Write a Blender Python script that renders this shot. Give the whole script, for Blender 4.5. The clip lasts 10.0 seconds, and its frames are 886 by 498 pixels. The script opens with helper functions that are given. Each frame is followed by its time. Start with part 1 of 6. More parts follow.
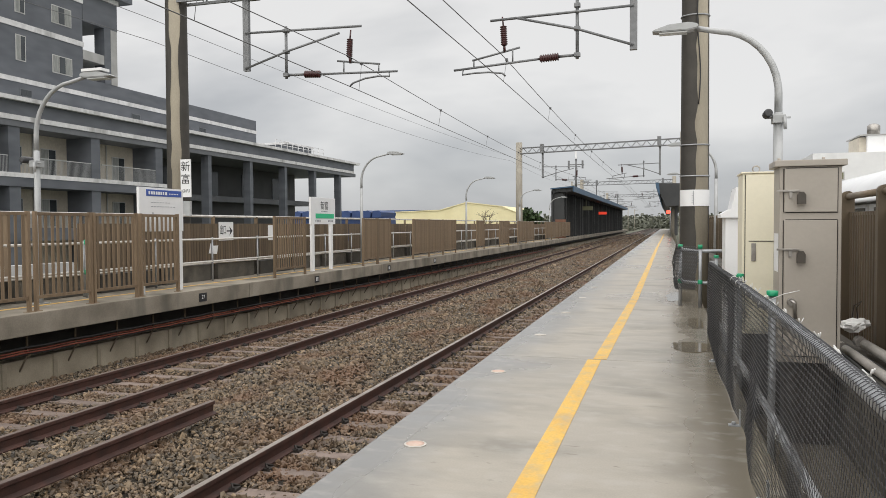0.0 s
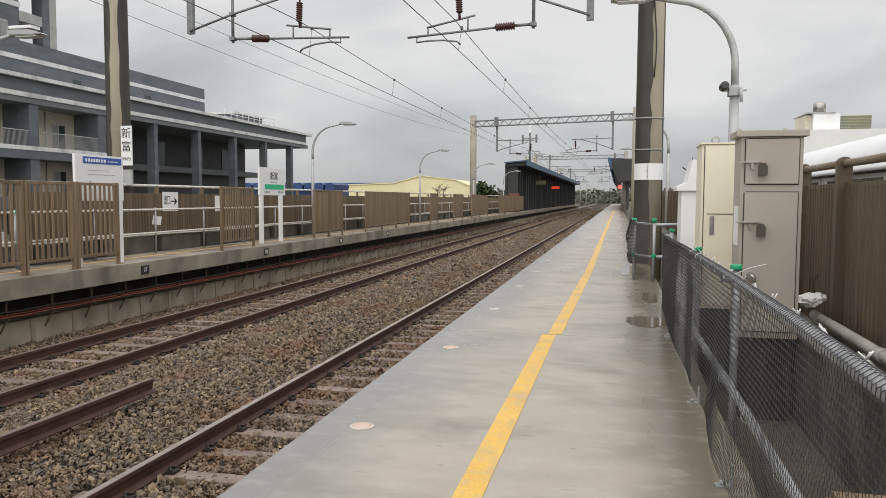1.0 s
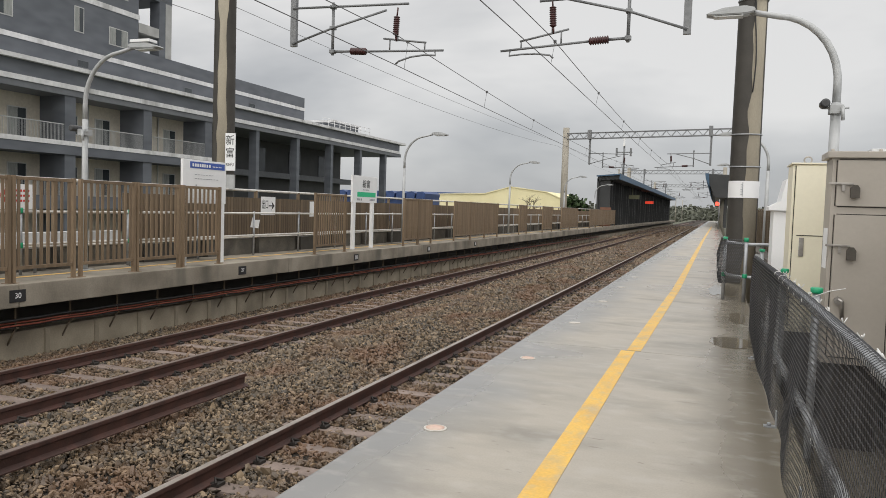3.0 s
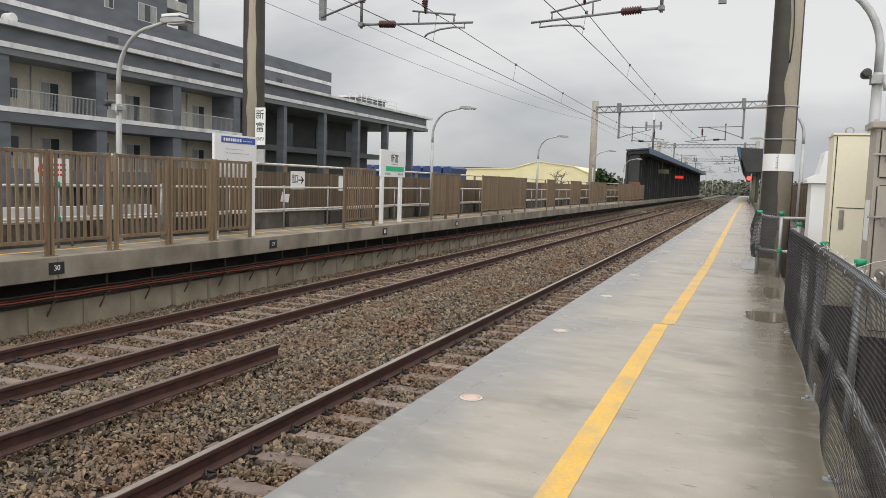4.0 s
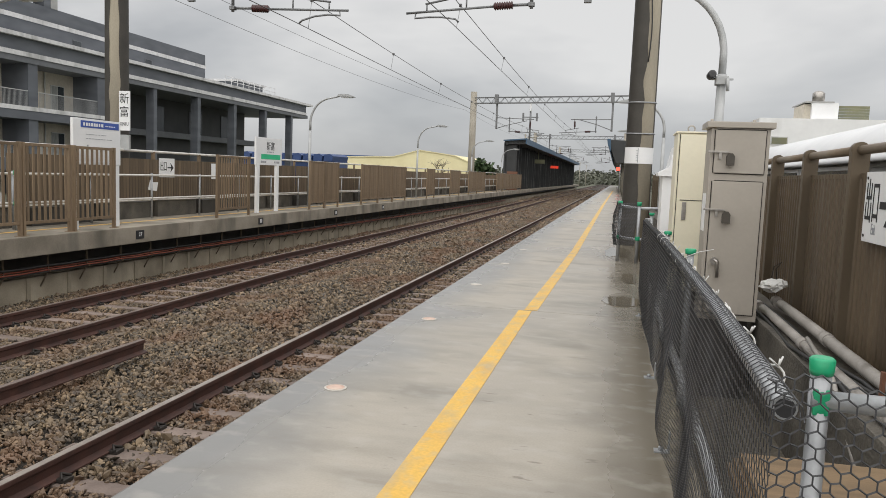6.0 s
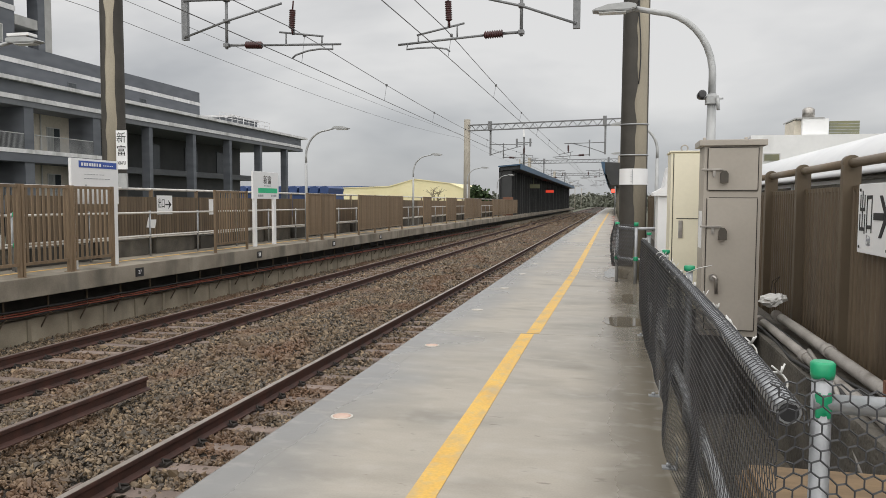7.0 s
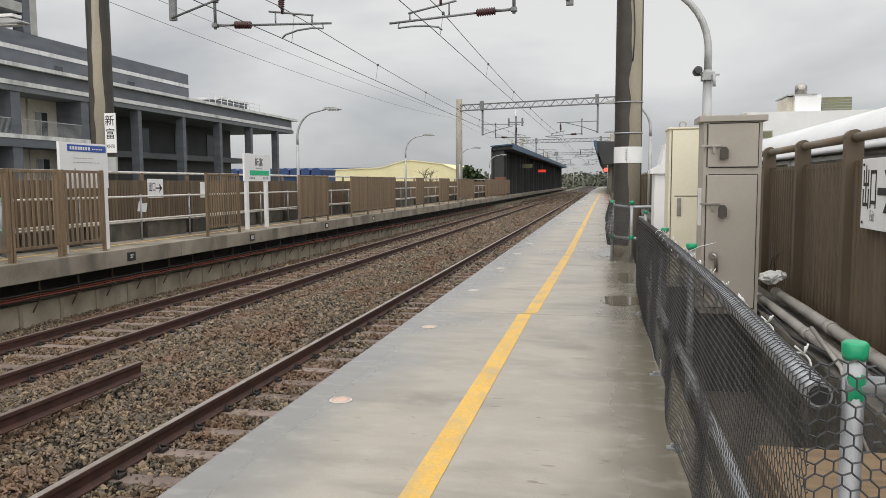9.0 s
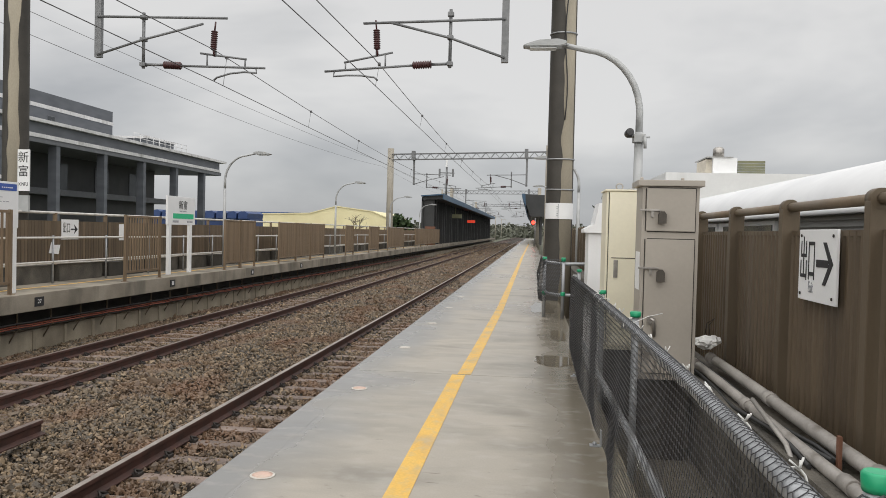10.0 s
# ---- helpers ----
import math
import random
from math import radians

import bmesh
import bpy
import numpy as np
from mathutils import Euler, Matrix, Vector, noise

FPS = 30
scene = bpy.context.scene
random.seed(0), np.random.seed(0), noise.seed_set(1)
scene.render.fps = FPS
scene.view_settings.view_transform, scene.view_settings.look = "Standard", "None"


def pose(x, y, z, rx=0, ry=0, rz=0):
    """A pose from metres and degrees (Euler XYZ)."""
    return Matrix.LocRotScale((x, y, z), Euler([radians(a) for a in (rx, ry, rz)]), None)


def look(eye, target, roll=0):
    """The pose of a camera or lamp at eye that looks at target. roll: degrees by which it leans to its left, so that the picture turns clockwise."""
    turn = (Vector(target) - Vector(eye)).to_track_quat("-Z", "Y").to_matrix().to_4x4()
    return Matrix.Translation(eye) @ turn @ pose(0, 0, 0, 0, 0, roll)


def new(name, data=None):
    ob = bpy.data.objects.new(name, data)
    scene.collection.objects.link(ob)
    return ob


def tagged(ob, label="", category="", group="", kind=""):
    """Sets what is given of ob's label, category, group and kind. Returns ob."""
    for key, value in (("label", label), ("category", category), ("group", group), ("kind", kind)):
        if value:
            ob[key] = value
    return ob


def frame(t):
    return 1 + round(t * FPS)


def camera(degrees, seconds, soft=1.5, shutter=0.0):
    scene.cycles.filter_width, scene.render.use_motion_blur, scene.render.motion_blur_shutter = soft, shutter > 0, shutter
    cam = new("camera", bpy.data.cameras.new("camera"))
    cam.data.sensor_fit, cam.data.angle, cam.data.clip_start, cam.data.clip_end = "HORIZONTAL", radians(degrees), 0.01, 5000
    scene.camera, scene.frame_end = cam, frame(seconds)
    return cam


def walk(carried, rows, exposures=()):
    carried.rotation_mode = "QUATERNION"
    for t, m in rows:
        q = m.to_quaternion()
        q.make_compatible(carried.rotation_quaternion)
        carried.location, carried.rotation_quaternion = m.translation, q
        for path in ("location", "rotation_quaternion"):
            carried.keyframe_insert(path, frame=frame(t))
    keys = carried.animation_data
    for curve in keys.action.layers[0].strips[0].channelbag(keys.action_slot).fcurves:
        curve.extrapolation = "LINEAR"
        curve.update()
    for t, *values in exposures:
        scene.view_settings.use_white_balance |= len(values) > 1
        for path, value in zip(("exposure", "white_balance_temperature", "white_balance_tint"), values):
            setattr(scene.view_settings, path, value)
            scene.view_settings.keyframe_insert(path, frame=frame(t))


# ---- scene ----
cam = camera(61.4, 10.0, 0.8)
PATH = [
    (0, (1.641, 0.04, 1.254), (1.066, 1.955, 1.19), -0.3),
    (0.5, (1.672, 0.095, 1.238), (1.27, 2.051, 1.134), 1.2),
    (1, (1.584, 0.31, 1.225), (1.13, 2.253, 1.09), 0.2),
    (1.5, (1.623, 0.365, 1.23), (1.186, 2.313, 1.121), 0.2),
    (2, (1.697, 0.264, 1.236), (1.257, 2.212, 1.132), 2.4),
    (2.5, (1.697, 0.191, 1.237), (1.099, 2.097, 1.145), 1.8),
    (2.7, (1.691, 0.186, 1.238), (1.04, 2.074, 1.127), 2.2),
    (3.8, (1.657, 0.151, 1.23), (0.925, 2.009, 1.125), 1.1),
    (4, (1.636, 0.148, 1.214), (0.892, 1.995, 1.034), 1.8),
    (4.5, (1.652, 0.142, 1.227), (0.957, 2.006, 1.02), 2.7),
    (5, (1.701, 0.116, 1.243), (1.194, 2.043, 1.067), 3.1),
    (5.5, (1.742, 0.119, 1.242), (1.264, 2.05, 1.03), 1.2),
    (5.7, (1.772, 0.113, 1.249), (1.333, 2.053, 1.035), 2.4),
    (7, (1.765, 0.051, 1.238), (1.323, 1.998, 1.112), 0.3),
    (7.5, (1.766, 0.033, 1.238), (1.416, 1.999, 1.126), -0.2),
    (8, (1.756, 0.028, 1.233), (1.468, 2.004, 1.131), 2.5),
    (8.5, (1.758, 0.048, 1.236), (1.435, 2.017, 1.1), 1.3),
    (9, (1.717, 0.117, 1.23), (1.295, 2.064, 1.053), -0.3),
    (9.5, (1.651, 0.284, 1.262), (1.43, 2.266, 1.107), 0.1),
    (10, (1.624, 0.324, 1.294), (1.389, 2.31, 1.247), 1.4),
]
walk(cam, [(t, look(eye, target, roll)) for t, eye, target, roll in PATH],
     [(0.0, -0.05, 6700, 10), (0.5, -0.12, 6700, 10), (1.5, -0.12, 6700, 10), (2.5, -0.15, 6700, 10), (4.0, -0.07, 6700, 10), (4.5, 0.0, 6700, 10), (5.0, -0.07, 6700, 10), (5.5, -0.15, 6700, 10), (7.0, -0.17, 6700, 10), (7.5, -0.30, 6700, 10), (8.5, -0.1, 6700, 10), (9.0, -0.12, 6700, 10), (9.5, -0.07, 6700, 10), (10.0, -0.2, 6700, 10)])
SKY, SUN = 1.0, 2.0

# ---------- world and light ----------
world = bpy.data.worlds.new("overcast_sky")
scene.world = world
world.use_nodes = True
wt = world.node_tree
wt.nodes.clear()


def wn(kind, **kw):
    n = wt.nodes.new(kind)
    for k, v in kw.items():
        if k in n.inputs:
            n.inputs[k].default_value = v
    return n


w_out = wn("ShaderNodeOutputWorld")
w_bg = wn("ShaderNodeBackground", Strength=SKY)
w_sky = wn("ShaderNodeTexSky")
w_sky.sky_type, w_sky.sun_disc = "NISHITA", False
w_sky.sun_elevation, w_sky.sun_rotation = radians(34), radians(177)
w_skyv = wn("ShaderNodeMix")
w_skyv.data_type, w_skyv.blend_type = "RGBA", "MULTIPLY"
w_skyv.inputs[0].default_value = 1.0
w_skyv.inputs[7].default_value = (0.09, 0.09, 0.09, 1)
w_co = wn("ShaderNodeTexCoord")
w_map = wn("ShaderNodeMapping")
w_map.inputs["Scale"].default_value = (1.0, 1.0, 2.6)
w_n1 = wn("ShaderNodeTexNoise", Scale=1.5, Detail=5.0, Roughness=0.52, Distortion=0.35)
w_n2 = wn("ShaderNodeTexNoise", Scale=4.2, Detail=4.0, Roughness=0.55, Distortion=0.2)
w_add = wn("ShaderNodeMath")
w_add.operation = "MULTIPLY_ADD"
w_add.inputs[1].default_value = 0.3
w_sep = wn("ShaderNodeSeparateXYZ")
w_el = wn("ShaderNodeMath")
w_el.operation = "MULTIPLY_ADD"
w_el.inputs[1].default_value = 1.05
w_lr = wn("ShaderNodeMath")
w_lr.operation = "MULTIPLY_ADD"
w_lr.inputs[1].default_value = -0.06
w_ramp = wn("ShaderNodeValToRGB")
els = w_ramp.color_ramp.elements
els[0].position, els[0].color = 0.575, (0.365, 0.39, 0.43, 1)
els[1].position, els[1].color = 1.0, (0.85, 0.86, 0.875, 1)
mid = els.new(0.79)
mid.color = (0.595, 0.615, 0.645, 1)
w_mix = wn("ShaderNodeMix")
w_mix.data_type = "RGBA"
w_mix.inputs[0].default_value = 0.93
L = wt.links.new
L(w_co.outputs["Generated"], w_map.inputs["Vector"])
L(w_map.outputs[0], w_n1.inputs["Vector"])
L(w_map.outputs[0], w_n2.inputs["Vector"])
L(w_n2.outputs[0], w_add.inputs[0])
L(w_n1.outputs[0], w_add.inputs[2])
L(w_co.outputs["Generated"], w_sep.inputs[0])
L(w_sep.outputs["Z"], w_el.inputs[0])
L(w_add.outputs[0], w_el.inputs[2])
L(w_sep.outputs["X"], w_lr.inputs[0])
L(w_el.outputs[0], w_lr.inputs[2])
L(w_lr.outputs[0], w_ramp.inputs[0])
L(w_sky.outputs[0], w_skyv.inputs[6])
L(w_skyv.outputs[2], w_mix.inputs[6])
L(w_ramp.outputs[0], w_mix.inputs[7])
# an overcast sky grows brighter towards the zenith
w_zen = wn("ShaderNodeMapRange")
w_zen.interpolation_type = "SMOOTHSTEP"
w_zen.inputs["From Min"].default_value, w_zen.inputs["From Max"].default_value = 0.42, 0.95
w_zen.inputs["To Min"].default_value, w_zen.inputs["To Max"].default_value = SKY, SKY * 1.95
L(w_sep.outputs["Z"], w_zen.inputs[0])
L(w_zen.outputs[0], w_bg.inputs["Strength"])
L(w_mix.outputs[2], w_bg.inputs["Color"])
L(w_bg.outputs[0], w_out.inputs[0])

sun_data = bpy.data.lights.new("sun", "SUN")
sun_data.energy, sun_data.angle, sun_data.color = SUN, radians(120), (1.0, 0.98, 0.95)
sun = new("sun", sun_data)
sun.matrix_world = look((0.5, -8.0, 5.5), (0, 0, 0))


# ---------- materials ----------
def mat(name, c1, c2=None, scale=3.0, rough=0.7, rough2=None, metal=0.0, bump=0.15, fine=60.0, dist=0.01,
        stretch=(1, 1, 1), rnd=0.0, island=0.0, alpha=1.0, spec=0.5, ramp=(0.35, 0.68), stain=None, grain=0.2):
    """Two-scale procedural surface: colour patches from c1 to c2, fine grain in colour and relief."""
    m = bpy.data.materials.new(name)
    m.use_nodes = True
    t = m.node_tree
    b = t.nodes["Principled BSDF"]
    b.inputs["Metallic"].default_value = metal
    b.inputs["Specular IOR Level"].default_value = spec
    c2 = c2 or tuple(v * 0.8 for v in c1)
    co = t.nodes.new("ShaderNodeTexCoord")
    mp = t.nodes.new("ShaderNodeMapping")
    mp.inputs["Scale"].default_value = stretch
    n1 = t.nodes.new("ShaderNodeTexNoise")
    n1.inputs["Scale"].default_value, n1.inputs["Detail"].default_value = scale, 5
    n2 = t.nodes.new("ShaderNodeTexNoise")
    n2.inputs["Scale"].default_value, n2.inputs["Detail"].default_value = fine, 3
    rp = t.nodes.new("ShaderNodeMapRange")
    rp.inputs["From Min"].default_value, rp.inputs["From Max"].default_value = ramp
    mx = t.nodes.new("ShaderNodeMix")
    mx.data_type = "RGBA"
    mx.inputs[6].default_value, mx.inputs[7].default_value = (*c1, 1), (*c2, 1)
    gr = t.nodes.new("ShaderNodeMapRange")
    gr.inputs["To Min"].default_value, gr.inputs["To Max"].default_value = 1 - grain, 1 + grain
    hv = t.nodes.new("ShaderNodeHueSaturation")
    t.links.new(co.outputs["Object"], mp.inputs[0])
    for n in (n1, n2):
        t.links.new(mp.outputs[0], n.inputs["Vector"])
    t.links.new(n1.outputs[0], rp.inputs[0])
    t.links.new(rp.outputs[0], mx.inputs[0])
    t.links.new(n2.outputs[0], gr.inputs[0])
    t.links.new(mx.outputs[2], hv.inputs["Color"])
    value = gr.outputs[0]
    if island > 0.6:
        t.links.new(t.nodes.new("ShaderNodeNewGeometry").outputs["Random Per Island"], rp.inputs[0])
        rp.inputs["From Min"].default_value, rp.inputs["From Max"].default_value = 0.0, 1.0
        island = 0.45
        wh = t.nodes.new("ShaderNodeTexWhiteNoise")
        wh.noise_dimensions = "1D"
        t.links.new(t.nodes.new("ShaderNodeNewGeometry").outputs["Random Per Island"], wh.inputs["W"])
        t.links.new(wh.outputs[0], rp.inputs[0])
    if rnd or island:
        src = t.nodes.new("ShaderNodeObjectInfo").outputs["Random"] if rnd else t.nodes.new("ShaderNodeNewGeometry").outputs["Random Per Island"]
        vr = t.nodes.new("ShaderNodeMapRange")
        k = rnd or island
        vr.inputs["To Min"].default_value, vr.inputs["To Max"].default_value = 1 - k, 1 + k
        ml = t.nodes.new("ShaderNodeMath")
        ml.operation = "MULTIPLY"
        t.links.new(src, vr.inputs[0])
        t.links.new(vr.outputs[0], ml.inputs[0])
        t.links.new(value, ml.inputs[1])
        value = ml.outputs[0]
    t.links.new(value, hv.inputs["Value"])
    colour = hv.outputs[0]
    if stain:
        n3 = t.nodes.new("ShaderNodeTexNoise")
        n3.inputs["Scale"].default_value, n3.inputs["Detail"].default_value = stain[1], 6
        mp3 = t.nodes.new("ShaderNodeMapping")
        mp3.inputs["Scale"].default_value = stain[2]
        r3 = t.nodes.new("ShaderNodeMapRange")
        r3.inputs["From Min"].default_value, r3.inputs["From Max"].default_value = stain[3]
        m3 = t.nodes.new("ShaderNodeMix")
        m3.data_type = "RGBA"
        m3.inputs[7].default_value = (*stain[0], 1)
        t.links.new(co.outputs["Object"], mp3.inputs[0])
        t.links.new(mp3.outputs[0], n3.inputs["Vector"])
        t.links.new(n3.outputs[0], r3.inputs[0])
        t.links.new(r3.outputs[0], m3.inputs[0])
        t.links.new(colour, m3.inputs[6])
        colour = m3.outputs[2]
    t.links.new(colour, b.inputs["Base Color"])
    rr = t.nodes.new("ShaderNodeMapRange")
    rr.inputs["To Min"].default_value, rr.inputs["To Max"].default_value = rough, rough if rough2 is None else rough2
    t.links.new(rp.outputs[0], rr.inputs[0])
    t.links.new(rr.outputs[0], b.inputs["Roughness"])
    if bump:
        bp = t.nodes.new("ShaderNodeBump")
        bp.inputs["Strength"].default_value, bp.inputs["Distance"].default_value = bump, dist
        t.links.new(n2.outputs[0], bp.inputs["Height"])
        t.links.new(bp.outputs[0], b.inputs["Normal"])
    b.inputs["Alpha"].default_value = alpha
    return m


def glow(name, c, strength):
    m = bpy.data.materials.new(name)
    m.use_nodes = True
    b = m.node_tree.nodes["Principled BSDF"]
    b.inputs["Base Color"].default_value = (*c, 1)
    b.inputs["Emission Color"].default_value = (*c, 1)
    b.inputs["Emission Strength"].default_value = strength
    return m


M_SLAB = mat("platform_concrete", (0.415, 0.375, 0.315), (0.32, 0.288, 0.238), 0.5, 0.46, 0.26, grain=0.14, bump=0.05, fine=90, dist=0.004,
             stain=((0.235, 0.215, 0.18), 1.5, (0.7, 1.5, 1), (0.46, 0.72)))


def add_margin(m, x_in, x_out, colour, rough):
    """Dirt and damp that gather along one side of a surface, with a ragged border, and fine drag marks over it all."""
    t = m.node_tree
    b = t.nodes["Principled BSDF"]
    co = t.nodes.new("ShaderNodeTexCoord")
    sp = t.nodes.new("ShaderNodeSeparateXYZ")
    n = t.nodes.new("ShaderNodeTexNoise")
    n.inputs["Scale"].default_value, n.inputs["Detail"].default_value = 1.3, 6
    k = t.nodes.new("ShaderNodeMath")
    k.operation = "MULTIPLY_ADD"
    k.inputs[1].default_value = 0.75
    r = t.nodes.new("ShaderNodeMapRange")
    r.interpolation_type = "SMOOTHSTEP"
    r.inputs["From Min"].default_value, r.inputs["From Max"].default_value = x_in + 0.375, x_out + 0.375
    r.inputs["To Max"].default_value = 0.85
    mx = t.nodes.new("ShaderNodeMix")
    mx.data_type = "RGBA"
    mx.inputs[7].default_value = (*colour, 1)
    mr = t.nodes.new("ShaderNodeMix")
    mr.inputs[3].default_value = rough
    t.links.new(co.outputs["Object"], n.inputs["Vector"])
    t.links.new(co.outputs["Object"], sp.inputs[0])
    t.links.new(n.outputs[0], k.inputs[0])
    t.links.new(sp.outputs["X"], k.inputs[2])
    t.links.new(k.outputs[0], r.inputs[0])
    for mix, sock, f in ((mx, "Base Color", 6), (mr, "Roughness", 2)):
        old = b.inputs[sock].links[0].from_socket
        t.links.new(old, mix.inputs[f])
        t.links.new(r.outputs[0], mix.inputs[0])
        t.links.new(mix.outputs[2 if mix is mx else 0], b.inputs[sock])


def add_marks(m, scale, stretch, span, colour, strength, offset=0.0):
    """One more layer of sparse marks over a surface."""
    t = m.node_tree
    b = t.nodes["Principled BSDF"]
    co = t.nodes.new("ShaderNodeTexCoord")
    mp = t.nodes.new("ShaderNodeMapping")
    mp.inputs["Scale"].default_value = stretch
    mp.inputs["Location"].default_value = (offset, offset, 0)
    n = t.nodes.new("ShaderNodeTexNoise")
    n.inputs["Scale"].default_value, n.inputs["Detail"].default_value = scale, 5
    r = t.nodes.new("ShaderNodeMapRange")
    r.inputs["From Min"].default_value, r.inputs["From Max"].default_value = span
    r.inputs["To Max"].default_value = strength
    mx = t.nodes.new("ShaderNodeMix")
    mx.data_type = "RGBA"
    mx.inputs[7].default_value = (*colour, 1)
    old = b.inputs["Base Color"].links[0].from_socket
    t.links.new(co.outputs["Object"], mp.inputs[0])
    t.links.new(mp.outputs[0], n.inputs["Vector"])
    t.links.new(n.outputs[0], r.inputs[0])
    t.links.new(r.outputs[0], mx.inputs[0])
    t.links.new(old, mx.inputs[6])
    t.links.new(mx.outputs[2], b.inputs["Base Color"])


add_marks(M_SLAB, 5.0, (0.8, 1.2, 1), (0.55, 0.72), (0.43, 0.405, 0.36), 0.5, 3.0)
add_marks(M_SLAB, 2.2, (0.7, 5.0, 1), (0.665, 0.75), (0.13, 0.105, 0.075), 0.3, 9.0)
add_marks(M_SLAB, 9.0, (0.8, 2.2, 1), (0.68, 0.76), (0.12, 0.10, 0.075), 0.7, 5.0)
add_margin(M_SLAB, -0.30, -0.98, (0.205, 0.208, 0.208), 0.24)
add_margin(M_SLAB, 0.45, 1.0, (0.145, 0.125, 0.092), 0.2)
add_marks(M_SLAB, 6.5, (0.9, 1.3, 1), (0.54, 0.70), (0.44, 0.415, 0.375), 0.32, 17.0)
add_marks(M_SLAB, 3.0, (0.8, 1.5, 1), (0.52, 0.74), (0.17, 0.15, 0.118), 0.34, 23.0)
M_CONC = mat("old_concrete", (0.38, 0.33, 0.25), (0.21, 0.178, 0.132), 1.3, 0.85, 0.7, bump=0.25, fine=45, dist=0.01,
             stain=((0.10, 0.095, 0.08), 1.1, (1, 1, 0.35), (0.55, 0.8)))
M_FASCIA = mat("fascia_concrete", (0.33, 0.292, 0.235), (0.15, 0.13, 0.10), 1.0, 0.85, bump=0.25, fine=40,
               stain=((0.09, 0.085, 0.07), 2.2, (0.8, 0.8, 0.2), (0.52, 0.8)))
M_DARKCONC = mat("damp_concrete", (0.14, 0.126, 0.104), (0.055, 0.05, 0.041), 2.6, 0.8, 0.6, bump=0.8, fine=34, dist=0.015, stain=((0.26, 0.24, 0.2), 2.2, (1, 1, 0.5), (0.6, 0.78)))
M_YELLOW = mat("yellow_line_paint", (0.76, 0.47, 0.09), (0.66, 0.38, 0.065), 2.2, 0.5, 0.4, bump=0.08, fine=60, stain=((0.4, 0.33, 0.21), 3.5, (1.6, 0.8, 1), (0.5, 0.78)))
add_marks(M_YELLOW, 16.0, (1.0, 0.7, 1), (0.5, 0.72), (0.47, 0.40, 0.27), 0.5, 2.0)
# near-black: the shade in the gaps between stones is painted into the bed
M_BALLAST = mat("gap_shade_ballast_bed", (0.05, 0.04, 0.03), (0.02, 0.016, 0.012), 9.0, 0.95, bump=1.0, fine=26, dist=0.05)
M_STONE = mat("ballast_stone", (0.255, 0.186, 0.116), (0.052, 0.044, 0.035), 2.2, 0.6, 0.38, bump=0.2, fine=80, island=0.7, stain=((0.17, 0.098, 0.058), 1.1, (1, 0.5, 1), (0.46, 0.68)))
M_RAIL = mat("rusty_rail", (0.082, 0.036, 0.027), (0.042, 0.021, 0.017), 6.0, 0.75, 0.6, bump=0.2, fine=70)
M_RAILTOP = mat("worn_rail_head", (0.40, 0.35, 0.31), (0.27, 0.23, 0.20), 4.0, 0.34, 0.45, metal=0.5, bump=0.05, fine=50)
M_RAILTOP2 = mat("dull_rail_head", (0.20, 0.155, 0.135), (0.14, 0.105, 0.09), 4.0, 0.5, 0.6, metal=0.3, bump=0.05, fine=50)
M_SLEEPER = mat("sleeper_concrete", (0.235, 0.182, 0.155), (0.15, 0.113, 0.095), 4.0, 0.85, bump=0.3, fine=50, rnd=0.2)
M_FENCE = mat("brown_fence_board", (0.235, 0.168, 0.105), (0.165, 0.115, 0.07), 2.0, 0.7, 0.6, bump=0.15, fine=25, stretch=(6, 6, 0.5), rnd=0.16)
M_FENCEJ = mat("brown_fence_sheet", (0.225, 0.16, 0.10), (0.16, 0.11, 0.068), 2.0, 0.7, 0.6, bump=0.15, fine=25, stretch=(6, 6, 0.5), island=0.14)
M_BROWNR = mat("dark_brown_sheet", (0.142, 0.104, 0.064), (0.088, 0.063, 0.039), 1.6, 0.6, 0.5, bump=0.1, fine=40, stretch=(3, 3, 0.4), stain=((0.155, 0.125, 0.095), 1.2, (3, 3, 0.35), (0.58, 0.8)))
M_BROWNPOST = mat("brown_painted_post", (0.135, 0.102, 0.066), (0.10, 0.075, 0.048), 2.5, 0.55, bump=0.06, grain=0.1, stretch=(2, 2, 0.5))
M_REAR = mat("dark_brown_board", (0.165, 0.12, 0.076), (0.085, 0.06, 0.038), 0.8, 0.7, 0.6, bump=0.15, fine=25, stretch=(6, 6, 0.5), rnd=0.22)
M_BROWNPIPE = mat("brown_painted_pipe", (0.215, 0.165, 0.112), (0.165, 0.125, 0.085), 4, 0.5, bump=0.05)
M_GALV = mat("galvanised_steel", (0.42, 0.432, 0.445), (0.29, 0.30, 0.312), 9, 0.45, 0.36, grain=0.1, metal=0.45, bump=0.06, fine=120)
M_PALEPIPE = mat("pale_pipe_paint", (0.74, 0.72, 0.68), (0.56, 0.54, 0.5), 5, 0.45, 0.38, grain=0.1, metal=0.1, bump=0.05, fine=90, stain=((0.3, 0.25, 0.2), 5, (1, 1, 1), (0.62, 0.8)))
M_LAMPGREY = mat("grey_lamp_paint", (0.46, 0.47, 0.47), (0.38, 0.39, 0.39), 5, 0.5, 0.42, metal=0.2, bump=0.04, grain=0.06)
M_CANT = mat("grey_steel_tube", (0.24, 0.245, 0.25), (0.17, 0.175, 0.18), 8, 0.5, metal=0.4, bump=0.05)
M_WHITE = mat("white_sign_paint", (0.88, 0.885, 0.885), (0.82, 0.825, 0.825), 2, 0.45, bump=0.02, grain=0.03)
M_BLUE = mat("blue_sign_paint", (0.05, 0.11, 0.42), (0.045, 0.10, 0.38), 3, 0.45, bump=0.02)
